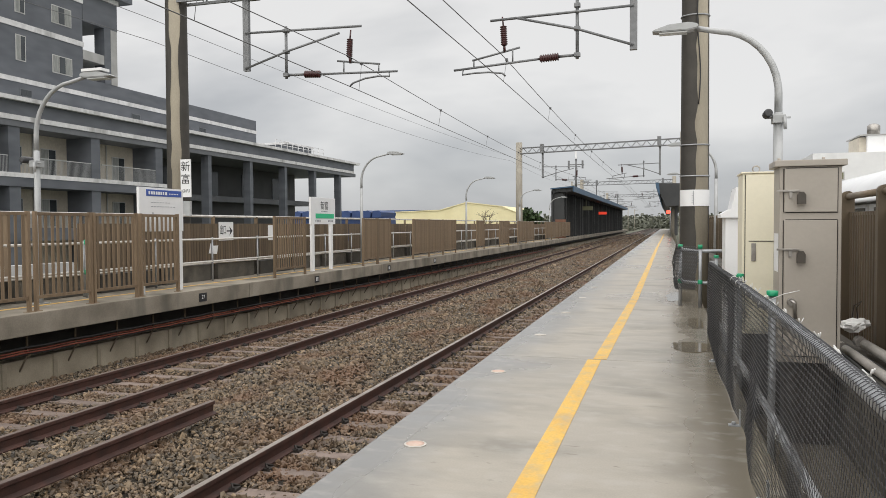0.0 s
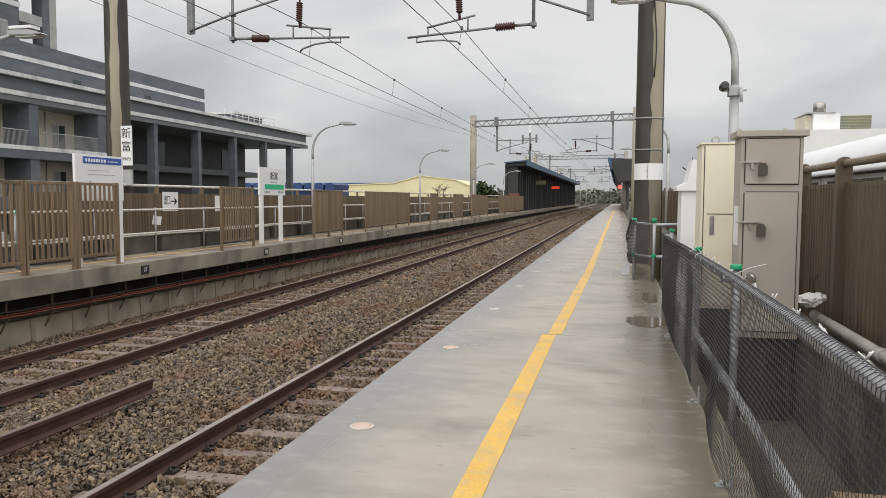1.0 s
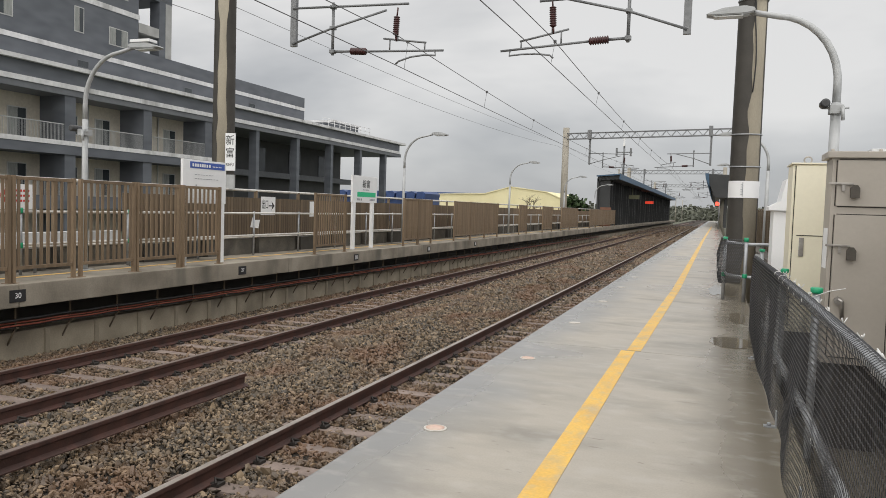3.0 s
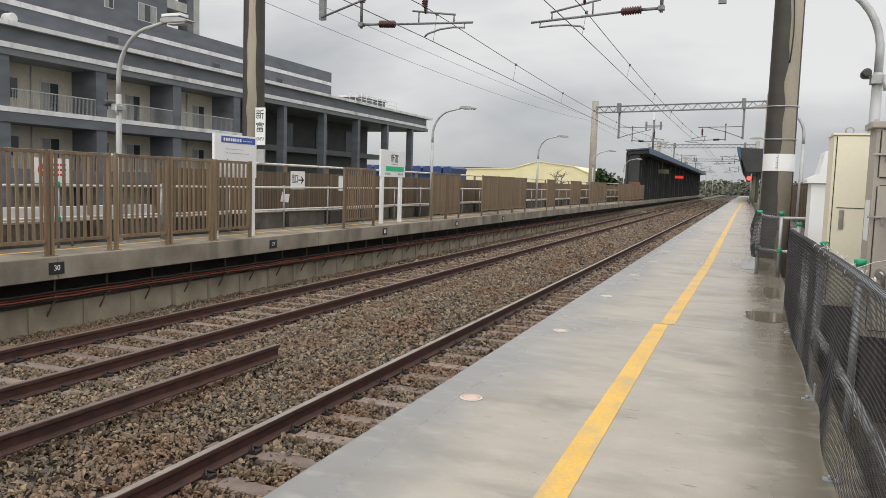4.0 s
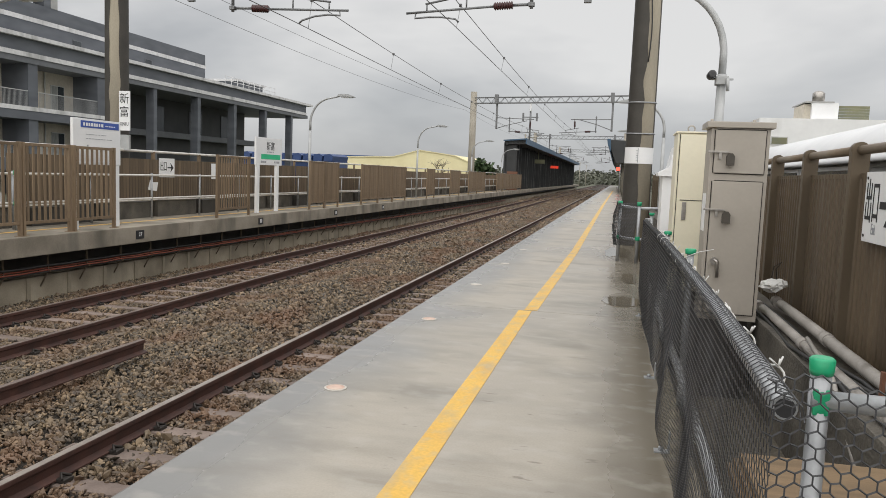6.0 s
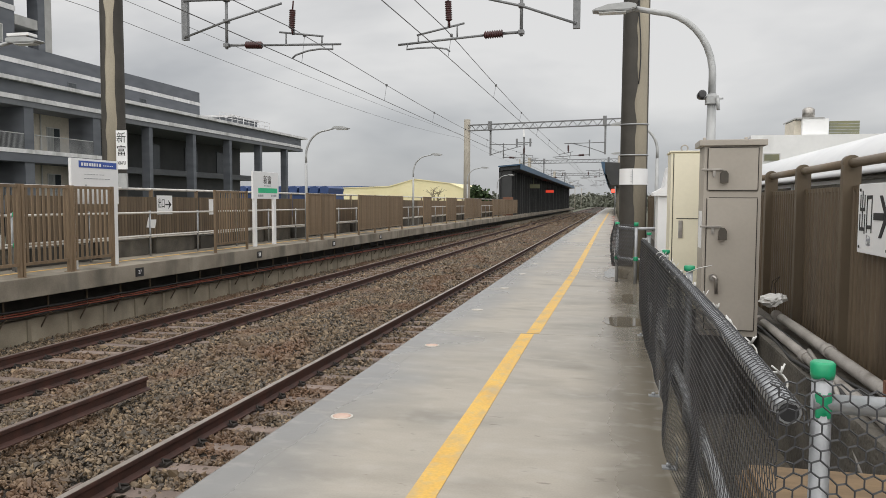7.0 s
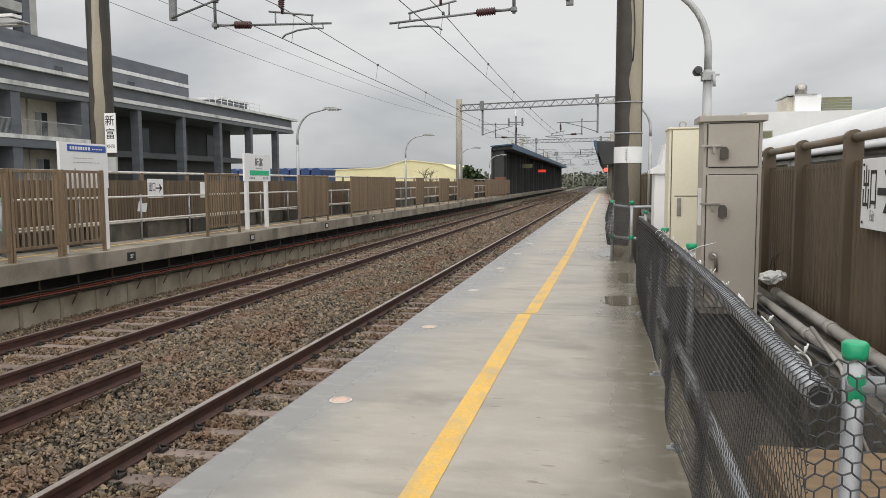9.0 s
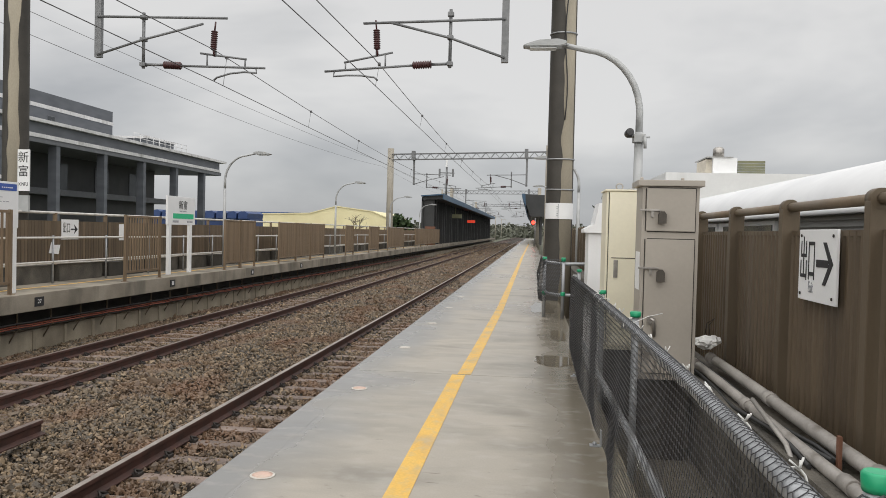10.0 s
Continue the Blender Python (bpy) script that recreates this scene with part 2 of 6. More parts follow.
M_GREEN = mat("green_sign_paint", (0.02, 0.55, 0.26), (0.02, 0.50, 0.24), 3, 0.45, bump=0.02)
M_GREENCAP = mat("green_plastic", (0.015, 0.36, 0.17), (0.012, 0.29, 0.14), 9, 0.35, bump=0.03)
M_BLACK = mat("black_print", (0.025, 0.025, 0.027), (0.02, 0.02, 0.022), 3, 0.6, bump=0)
M_GREYPRINT = mat("grey_print", (0.35, 0.36, 0.38), (0.32, 0.33, 0.35), 3, 0.6, bump=0)
M_RED = mat("red_print", (0.55, 0.035, 0.03), (0.5, 0.03, 0.03), 3, 0.5, bump=0)
M_NET = mat("black_plastic_net", (0.045, 0.046, 0.05), (0.07, 0.072, 0.077), 6, 0.4, bump=0)
M_CABINET = mat("grey_cabinet_paint", (0.43, 0.392, 0.342), (0.38, 0.346, 0.30), 1.8, 0.5, 0.42, bump=0.04, fine=40, stain=((0.2, 0.185, 0.165), 1.5, (2, 2, 0.5), (0.6, 0.8)), grain=0.05)
M_CREAM = mat("cream_cabinet_paint", (0.87, 0.82, 0.65), (0.82, 0.77, 0.60), 1.6, 0.5, 0.45, bump=0.03, fine=40, grain=0.04)
M_CHROME = mat("steel_fitting", (0.45, 0.43, 0.40), (0.33, 0.31, 0.29), 12, 0.35, metal=0.85, bump=0.04)
M_LOCK = mat("dark_padlock_cover", (0.085, 0.075, 0.062), (0.06, 0.053, 0.045), 12, 0.55, metal=0.2, bump=0.04)
# rain-wet concrete; also lends its dark colour to the shaded platform recess
M_WET_SHADE = mat("wet_and_shaded_concrete", (0.062, 0.056, 0.047), (0.042, 0.038, 0.032), 3.0, 0.6, bump=0.15, fine=40)
M_POLE = mat("pole_concrete", (0.36, 0.32, 0.245), (0.28, 0.25, 0.195), 1.4, 0.8, bump=0.15, fine=45, stretch=(2, 2, 0.5))
M_POLEFAR = mat("far_pole_concrete", (0.40, 0.37, 0.31), (0.33, 0.30, 0.25), 1.2, 0.8, bump=0.1)
M_INSUL = mat("brown_insulator", (0.075, 0.024, 0.024), (0.05, 0.018, 0.018), 8, 0.3, bump=0.02)
M_WIRE = mat("overhead_wire", (0.19, 0.19, 0.195), (0.15, 0.15, 0.155), 5, 0.5, metal=0.3, bump=0)
M_CABLE = mat("orange_cable", (0.30, 0.075, 0.042), (0.2, 0.052, 0.032), 4, 0.55, bump=0.05)
M_CABLEB = mat("black_cable", (0.03, 0.03, 0.03), (0.022, 0.022, 0.022), 4, 0.55, bump=0.05)
M_IRON = mat("dark_iron", (0.05, 0.043, 0.038), (0.035, 0.03, 0.027), 8, 0.65, metal=0.3, bump=0.1)
M_WALLDK = mat("dark_grey_tile", (0.135, 0.146, 0.165), (0.092, 0.101, 0.116), 0.5, 0.55, 0.5, grain=0.1, bump=0.1, fine=2.0, stretch=(1, 1, 3))
M_WALLMID = mat("grey_tile_band", (0.155, 0.164, 0.176), (0.13, 0.138, 0.15), 0.5, 0.55, bump=0.05, fine=3)
M_BAND = mat("pale_band_paint", (0.74, 0.74, 0.74), (0.6, 0.6, 0.6), 0.6, 0.7, bump=0.05, fine=4, stain=((0.25, 0.25, 0.24), 0.8, (1, 1, 0.2), (0.55, 0.8)))
M_BEIGE = mat("beige_render", (0.60, 0.55, 0.46), (0.50, 0.455, 0.375), 0.6, 0.8, bump=0.05, fine=6)
M_GLASS = mat("window_glass", (0.06, 0.07, 0.075), (0.035, 0.04, 0.045), 0.5, 0.12, 0.2, bump=0, spec=0.6)
M_CURTAIN = mat("curtained_window", (0.32, 0.33, 0.31), (0.22, 0.23, 0.22), 1.5, 0.4, bump=0, stretch=(1, 4, 1))
M_FRAME = mat("window_frame_white", (0.55, 0.55, 0.54), (0.48, 0.48, 0.47), 2, 0.5, bump=0)
M_YBLD = mat("yellow_wall", (0.84, 0.765, 0.48), (0.78, 0.70, 0.42), 0.3, 0.7, bump=0.05, fine=2, grain=0.05)
M_BROOF = mat("blue_roof_sheet", (0.035, 0.075, 0.21), (0.03, 0.06, 0.17), 0.5, 0.5, bump=0.05, fine=4)
M_SHELTERBLUE = mat("shelter_blue_fascia", (0.055, 0.115, 0.19), (0.045, 0.095, 0.16), 0.8, 0.45, bump=0.03)
M_SHELTERDK = mat("shelter_dark_panel", (0.045, 0.047, 0.048), (0.03, 0.032, 0.033), 0.8, 0.5, bump=0.05)
M_WHITEBLD = mat("white_wall", (0.86, 0.865, 0.865), (0.78, 0.785, 0.785), 0.7, 0.7, bump=0.03, fine=5, grain=0.04, stain=((0.5, 0.5, 0.49), 0.5, (1, 1, 0.25), (0.66, 0.9)))
M_LOUVRE = mat("grey_louvre", (0.42, 0.42, 0.41), (0.33, 0.33, 0.32), 1.2, 0.6, bump=0.03, grain=0.06)
M_OLIVE = mat("olive_screen", (0.23, 0.225, 0.12), (0.15, 0.16, 0.115), 1, 0.6, bump=0.03)
M_MEMBRANE = mat("white_roof_sheet", (0.72, 0.73, 0.74), (0.62, 0.63, 0.645), 0.8, 0.42, 0.36, bump=0.02, fine=8, grain=0.04)
M_WOOD = mat("raw_plywood", (0.25, 0.17, 0.095), (0.17, 0.115, 0.066), 2.5, 0.75, bump=0.1, fine=40, stretch=(1, 8, 1))
M_PVC = mat("grey_pipe", (0.40, 0.375, 0.345), (0.29, 0.268, 0.245), 5, 0.5, bump=0.05, stain=((0.16, 0.14, 0.12), 6, (1, 1, 1), (0.58, 0.75)))
M_SOIL = mat("dirt_ground", (0.135, 0.116, 0.09), (0.065, 0.056, 0.044), 1.5, 0.95, bump=0.5, fine=25, dist=0.03)
M_GROUND = mat("far_ground", (0.13, 0.13, 0.10), (0.085, 0.095, 0.06), 0.1, 0.95, bump=0.2, fine=3)
M_LEAF = mat("foliage", (0.05, 0.085, 0.028), (0.03, 0.055, 0.018), 2.0, 0.6, bump=0, island=0.5)
M_LEAFDK = mat("far_foliage", (0.12, 0.125, 0.095), (0.085, 0.092, 0.068), 0.5, 0.7, bump=0, island=0.5)
M_BARK = mat("bark", (0.12, 0.095, 0.07), (0.08, 0.063, 0.047), 5, 0.9, bump=0.4)
M_ORANGEP = mat("rust_panel", (0.22, 0.1, 0.06), (0.17, 0.08, 0.05), 1, 0.6, bump=0.03)
M_LED = glow("red_led_sign", (0.8, 0.06, 0.03), 0.6)
M_SIGNAL = glow("red_signal_lamp", (1.0, 0.05, 0.03), 4.0)
M_LAMPGLASS = mat("lamp_lens", (0.62, 0.63, 0.62), (0.55, 0.56, 0.55), 3, 0.3, bump=0)
M_CAMERA = mat("dark_camera_shell", (0.05, 0.05, 0.052), (0.04, 0.04, 0.042), 5, 0.4, bump=0)
M_PUDDLE = mat("standing_water", (0.17, 0.145, 0.105), (0.14, 0.12, 0.088), 1, 0.05, bump=0, spec=0.6)
M_DISCW = mat("disc_white", (0.60, 0.565, 0.515), (0.46, 0.43, 0.385), 9, 0.5, bump=0.03)
M_DISCR = mat("disc_red", (0.62, 0.41, 0.33), (0.56, 0.44, 0.36), 9, 0.5, bump=0.03)
M_RAG = mat("white_plastic_bag", (0.9, 0.9, 0.88), (0.8, 0.8, 0.78), 6, 0.4, bump=0.3, fine=18)
M_DAMP = mat("damp_dirty_concrete", (0.2, 0.178, 0.14), (0.15, 0.132, 0.102), 1.4, 0.28, 0.16, bump=0.05, fine=70, dist=0.004)
M_TIE = mat("white_cable_tie", (0.72, 0.72, 0.70), (0.64, 0.64, 0.62), 6, 0.4, bump=0)


# ---------- mesh helpers ----------
def nb():
    return bmesh.new()


def box(bm, x0, x1, y0, y1, z0, z1, bevel=0.0):
    c = [bm.verts.new((x, y, z)) for z in (z0, z1) for y in (y0, y1) for x in (x0, x1)]
    fs = []
    for q in ((0, 2, 3, 1), (4, 5, 7, 6), (0, 1, 5, 4), (2, 6, 7, 3), (0, 4, 6, 2), (1, 3, 7, 5)):
        fs.append(bm.faces.new([c[i] for i in q]))
    if bevel:
        es = list({e for f in fs for e in f.edges})
        bmesh.ops.bevel(bm, geom=es, offset=bevel, segments=2, profile=0.7, affect="EDGES")
    return c


def tube(bm, pts, r, n=10, cap=True, r2=None):
    """A round bar along the points; the radius goes from r to r2."""
    pts = [Vector(p) for p in pts]
    rings = []
    side = None
    for i, p in enumerate(pts):
        d = (pts[min(i + 1, len(pts) - 1)] - pts[max(i - 1, 0)]).normalized()
        if side is None:
            side = d.orthogonal().normalized()
        else:
            side = (side - d * side.dot(d)).normalized()
        up = d.cross(side)
        rr = r if r2 is None else r + (r2 - r) * i / (len(pts) - 1)
        rings.append([bm.verts.new(p + rr * (side * math.cos(a) + up * math.sin(a))) for a in (2 * math.pi * k / n for k in range(n))])
    for a, b in zip(rings, rings[1:]):
        for k in range(n):
            f = bm.faces.new((a[k], a[(k + 1) % n], b[(k + 1) % n], b[k]))
            f.smooth = True
    if cap and n > 2:
        bm.faces.new(rings[0][::-1])
        bm.faces.new(rings[-1])


def lathe(bm, prof, cx, cy, n=16, axis="z", cz=0.0):
    """A turned shape: prof holds (radius, height along the axis)."""
    rings = []
    for r, h in prof:
        ring = []
        for k in range(n):
            a = 2 * math.pi * k / n
            u, v = r * math.cos(a), r * math.sin(a)
            p = (cx + u, cy + v, cz + h) if axis == "z" else ((cx + h, cy + u, cz + v) if axis == "x" else (cx + u, cy + h, cz + v))
            ring.append(bm.verts.new(p))
        rings.append(ring)
    for a, b in zip(rings, rings[1:]):
        for k in range(n):
            f = bm.faces.new((a[k], a[(k + 1) % n], b[(k + 1) % n], b[k]))
            f.smooth = True
    bm.faces.new(rings[0][::-1])
    bm.faces.new(rings[-1])


def prism(bm, outline, axis, a, b):
    """Extrudes a closed outline of pairs from a to b along the axis: 'y' takes (x, z), 'x' takes (y, z), 'z' takes (x, y)."""
    def at(p, v):
        return {"y": (p[0], v, p[1]), "x": (v, p[0], p[1]), "z": (p[0], p[1], v)}[axis]
    lo = [bm.verts.new(at(p, a)) for p in outline]
    hi = [bm.verts.new(at(p, b)) for p in outline]
    n = len(outline)
    for k in range(n):
        bm.faces.new((lo[k], lo[(k + 1) % n], hi[(k + 1) % n], hi[k]))
    bm.faces.new(lo[::-1])
    bm.faces.new(hi)
    bmesh.ops.recalc_face_normals(bm, faces=bm.faces)


def mesh_of(bm, name, material):
    bmesh.ops.recalc_face_normals(bm, faces=bm.faces)
    me = bpy.data.meshes.new(name)
    bm.to_mesh(me)
    bm.free()
    me.materials.append(material)
    return me


def thing(name, x, y, z, label, category, group="", kind=""):
    """An Empty at the thing's base that carries its parts."""
    ob = new(name)
    ob.empty_display_size = 0.1
    ob.location = (x, y, z)
    return tagged(ob, label, category, group, kind)


def root_place(ob):
    p = Vector(ob.location)
    while ob.parent:
        ob = ob.parent
        p += Vector(ob.location)
    return p


def part(name, bm, material, parent, label=""):
    """Links a bmesh, drawn in world places, as one mesh under a thing or a part."""
    bmesh.ops.translate(bm, verts=bm.verts, vec=-root_place(parent))
    ob = new(name, mesh_of(bm, name, material))
    ob.parent = parent
    return tagged(ob, label)


def piece(name, me, parent, x, y, z, rz=0.0):
    """One more object on a shared mesh, at a world place, as a piece of its parent."""
    ob = new(name, me)
    ob.parent = parent
    ob.location = Vector((x, y, z)) - root_place(parent)
    ob.rotation_euler[2] = rz
    return ob


def solo(name, bm, material, label, category, group="", kind="", at=None):
    """A thing of one mesh, drawn in world places; its origin goes to the middle of its base."""
    if at is None:
        xs, ys, zs = zip(*(v.co for v in bm.verts))
        at = ((min(xs) + max(xs)) / 2, (min(ys) + max(ys)) / 2, min(zs))
    bmesh.ops.translate(bm, verts=bm.verts, vec=-Vector(at))
    ob = new(name, mesh_of(bm, name, material))
    ob.location = at
    return tagged(ob, label, category, group, kind)


def bars_yz(bm, x, y0, y1, z, h, cuts, seed=1):
    """A line of plain bars that stands for small print on a board facing +x."""
    rg = random.Random(seed)
    y = y0
    w = (y1 - y0) / cuts
    for _ in range(cuts):
        box(bm, x, x + 0.003, y, y + w * rg.uniform(0.55, 0.85), z, z + h)
        y += w


def writing(name, body, size, material, parent, m, label="", sx=1.0):
    """Flat lettering in the built-in font, turned into a mesh; m places its middle, facing along its own z."""
    cu = bpy.data.curves.new(name, "FONT")
    cu.body, cu.size, cu.extrude = body, size, 0.0012
    cu.align_x, cu.align_y = "CENTER", "CENTER"
    tmp = new("lettering_tmp", cu)
    dg = bpy.context.evaluated_depsgraph_get()
    me = bpy.data.meshes.new_from_object(tmp.evaluated_get(dg))
    bpy.data.objects.remove(tmp)
    me.materials.clear()
    me.materials.append(material)
    me.transform(Matrix.Diagonal((sx, 1, 1, 1)))
    me.transform(m)
    me.transform(Matrix.Translation(-root_place(parent)))
    ob = new(name, me)
    ob.parent = parent
    return tagged(ob, label)


FACE_X = Matrix(((0, 0, 1, 0), (1, 0, 0, 0), (0, 1, 0, 0), (0, 0, 0, 1)))       # faces +x, reads towards +y
FACE_MX = Matrix(((0, 0, -1, 0), (-1, 0, 0, 0), (0, 1, 0, 0), (0, 0, 0, 1)))    # faces -x, reads towards -y
FACE_MY = Matrix(((1, 0, 0, 0), (0, 0, -1, 0), (0, 1, 0, 0), (0, 0, 0, 1)))     # faces -y, reads towards +x

# ---------- ground, platforms ----------
RAIL_Z, EDGE_F, TOP_F = -0.92, -7.57, -0.05

bm = nb()
box(bm, -900, 900, -300, 2500, -2.2, -1.45)
solo("ground", bm, M_GROUND, "flat grey-green ground around the station", "ground", kind="structure")
bm = nb()
box(bm, 2.2, 3.3, -6, 60, -1.44, -0.35)
solo("ground_strip", bm, M_SOIL, "dark damp soil strip beside the platform", "ground", kind="structure")

platform = thing("platform_near", 1.0, 20, -1.4, "long grey concrete station platform, damp on top", "platform", kind="structure")
bm = nb()
box(bm, 0.12, 2.16, -8, 190, -1.4, -0.16)
part("platform_base", bm, M_DARKCONC, platform)
joints = [-8.0, -1.2, 7.04, 14.4, 22, 30, 38, 46, 54, 70, 90, 120, 190]
for a, b in zip(joints, joints[1:]):
    bm = nb()
    box(bm, 0.20, 2.18, a + 0.004, b - 0.004, -0.16, 0.0)
    part("slab", bm, M_SLAB, platform)
    bm = nb()
    box(bm, -0.0, 0.199, a + 0.004, b - 0.004, -0.2, -0.001, 0.012)
    part("edge_slab", bm, M_SLAB, platform, "rounded concrete edge")

line = thing("platform_line", 1.0, 5, 0.0, "worn yellow safety line painted on the platform", "painted line", kind="structure")
for k, (ya, yb, xa, xb) in enumerate(((-6, 7.02, 1.003, 1.003), (7.06, 13, 1.05, 1.125), (13, 40, 1.125, 1.14), (40, 95, 1.14, 1.3))):
    bm = nb()
    w = 0.061
    prism(bm, [(xa - w, ya), (xa + w, ya), (xb + w, yb), (xb - w, yb)], "z", 0.0, 0.003)
    part("stripe", bm, M_YELLOW, line)

# round markers along the edge
for k, (y, red) in enumerate(((4.05, 1), (6.25, 1), (8.46, 0), (10.7, 0), (12.9, 0), (15.1, 0), (1.85, 0))):
    disc = thing("floor_marker", 0.265, y, 0.0, "small round white marker disc set on the platform" if not red else "small round white and pinkish marker disc on the platform", "marker", "edge marker discs")
    bm = nb()
    lathe(bm, [(0.066, 0.0), (0.066, 0.003), (0.063, 0.005), (0.053, 0.005)], 0.265, y, 24)
    part("rim", bm, M_DISCW, disc)
    # the first two centres take a pink midway between white and red
    bm = nb()
    lathe(bm, [(0.053, 0.004), (0.053, 0.006), (0.03, 0.007), (0.0005, 0.007)], 0.265, y, 24)
    part("centre", bm, M_DISCR if red else M_DISCW, disc, "pinkish centre" if red else "")

bm = nb()
box(bm, -8.42, -8.32, -6, 78, TOP_F, TOP_F + 0.003)
solo("platform_line", bm, M_YELLOW, "faded yellow safety line on the opposite platform", "painted line", kind="structure")

# puddles by the fence
rg = random.Random(4)
for cx, cy, rx, ry in ((1.88, 8.0, 0.19, 0.30), (1.99, 9.9, 0.09, 0.5), (1.85, 13.4, 0.2, 0.9)):
    bm = nb()
    prism(bm, [(cx + rx * math.copysign(abs(math.cos(a)) ** 0.6, math.cos(a)) * (1 + 0.3 * noise.noise((3 * math.cos(a), 3 * math.sin(a), cy))), cy + ry * math.copysign(abs(math.sin(a)) ** 0.7, math.sin(a)) * (1 + 0.35 * noise.noise((2.5 * math.cos(a), 2.5 * math.sin(a), cy + 5)))) for a in (2 * math.pi * k / 40 for k in range(40))], "z", 0.0, 0.0045)
    solo("puddle", bm, M_PUDDLE, "thin shallow rain puddle lying on the platform", "puddle", kind="structure")

far = thing("platform_far", -8.6, 20, -1.4, "opposite concrete platform with overhanging stained edge", "platform", kind="structure")
bm = nb()
box(bm, -9.25, -7.93, -8, 190, -1.42, -0.80, 0.01)
part("wall", bm, M_CONC, far)
# the shade under the overhang is put into this wall's dark colour
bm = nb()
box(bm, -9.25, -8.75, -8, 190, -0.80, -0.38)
part("recess_wall", bm, M_WET_SHADE, far)
y = -8.0
slab_l = [-8, 0.6, 8.05, 15.2, 23.5, 32, 41, 52, 66, 90, 190]
for a, b in zip(slab_l, slab_l[1:]):
    bm = nb()
    box(bm, -9.3, EDGE_F, a + 0.006, b - 0.006, -0.38, TOP_F, 0.015)
    part("edge_slab", bm, M_FASCIA, far)
# pilaster strips on the wall under the edge
bm = nb()
box(bm, -0.02, 0.02, -0.04, 0.04, -0.5, 0.09)
post_me = mesh_of(bm, "wall_rib", M_CONC)
for k in range(60):
    piece("wall_rib", post_me, far, -7.925, 1.0 + k * 0.98, -0.9)

# numbered markers on the edge
for k, y in enumerate((2.8, 8.02, 13.38, 18.65, 24.2, 29.5)):
    mk = thing("edge_marker", EDGE_F, y, -0.22, "small black marker plate with a white mark on the platform edge", "marker plate", "platform edge markers")
    bm = nb()
    box(bm, EDGE_F, EDGE_F + 0.012, y - 0.13, y + 0.13, -0.30, -0.125, 0.004)
    part("plate", bm, M_BLACK, mk)
    if k in (1, 2):
        writing("number", "30" if k == 1 else "27", 0.11, M_WHITE, mk, Matrix.Translation((EDGE_F + 0.015, y, -0.21)) @ FACE_X)
    else:
        bm = nb()
        box(bm, EDGE_F + 0.012, EDGE_F + 0.015, y - 0.055, y - 0.015, -0.26, -0.16)
        box(bm, EDGE_F + 0.012, EDGE_F + 0.015, y + 0.015, y + 0.055, -0.26, -0.16)
        part("mark", bm, M_WHITE, mk)

# cable run under the far edge
cables = thing("cable_run", -7.8, 20, -0.75, "orange and black cables hung along the platform wall", "cables")
rg = random.Random(8)
for r, dx, dz, mm in ((0.014, 0.0, 0.0, M_CABLE), (0.013, 0.035, -0.03, M_CABLE), (0.018, 0.03, 0.05, M_CABLEB), (0.015, -0.04, -0.05, M_CABLEB), (0.012, 0.02, -0.06, M_CABLEB)):
    bm = nb()
    tube(bm, [(-7.78 + dx + rg.uniform(-0.01, 0.01), -4 + k * 0.5, -0.62 + dz - 0.008 * math.sin(k * math.pi / 2) ** 2 - 0.0035 * max(0, k * 0.5 - 8) + rg.uniform(-0.004, 0.004)) for k in range(140)], r, 6)
    part("cable", bm, mm, cables)
bm = nb()
box(bm, -0.012, 0.012, -0.012, 0.012, -0.36, 0.0)
box(bm, -0.20, 0.06, -0.012, 0.012, -0.34, -0.315)
tube(bm, [(0.0, 0, -0.34), (-0.17, -0.0, -0.62)], 0.014, 6)
br_me = mesh_of(bm, "bracket", M_BROWNPOST)
for k in range(64):
    piece("bracket", br_me, cables, -7.78, 1.3 + 0.98 * k, -0.38)

# ---------- tracks ----------
HALF = [(0, 0), (0.0325, 0), (0.0325, -0.035), (0.012, -0.048), (0.008, -0.12), (0.0635, -0.142), (0.0635, -0.153)]
RAIL = [(0.028, 0.0), (0.0325, -0.006)] + HALF[2:] + [(-x, z) for x, z in HALF[:1:-1]] + [(-0.0325, -0.006), (-0.028, 0.0)]


def rail_bar(x, top, y0, y1, parent, head, name="rail"):
    bm = nb()
    prism(bm, [(x + a, top + b) for a, b in RAIL], "y", y0, y1)
    ob = part(name, bm, M_RAIL, parent, "rusty brown steel rail")
    bm = nb()
    box(bm, x - 0.029, x + 0.029, y0, y1, top - 0.002, top + 0.002)
    part("running_surface", bm, head, ob, "worn steel rail head")
    return ob


bm = nb()
box(bm, -1.0, 1.0, -0.095, 0.095, -0.14, 0.0, 0.02)
sleeper_me = mesh_of(bm, "sleeper", M_SLEEPER)
bm = nb()
for s in (-1, 1):
    box(bm, s * 0.085 - 0.045, s * 0.085 + 0.045, -0.05, 0.05, 0.0, 0.03, 0.008)
    tube(bm, [(s * 0.11, -0.05, 0.03), (s * 0.06, 0, 0.055), (s * 0.11, 0.05, 0.03)], 0.012, 6)
clip_me = mesh_of(bm, "rail_clip", M_IRON)

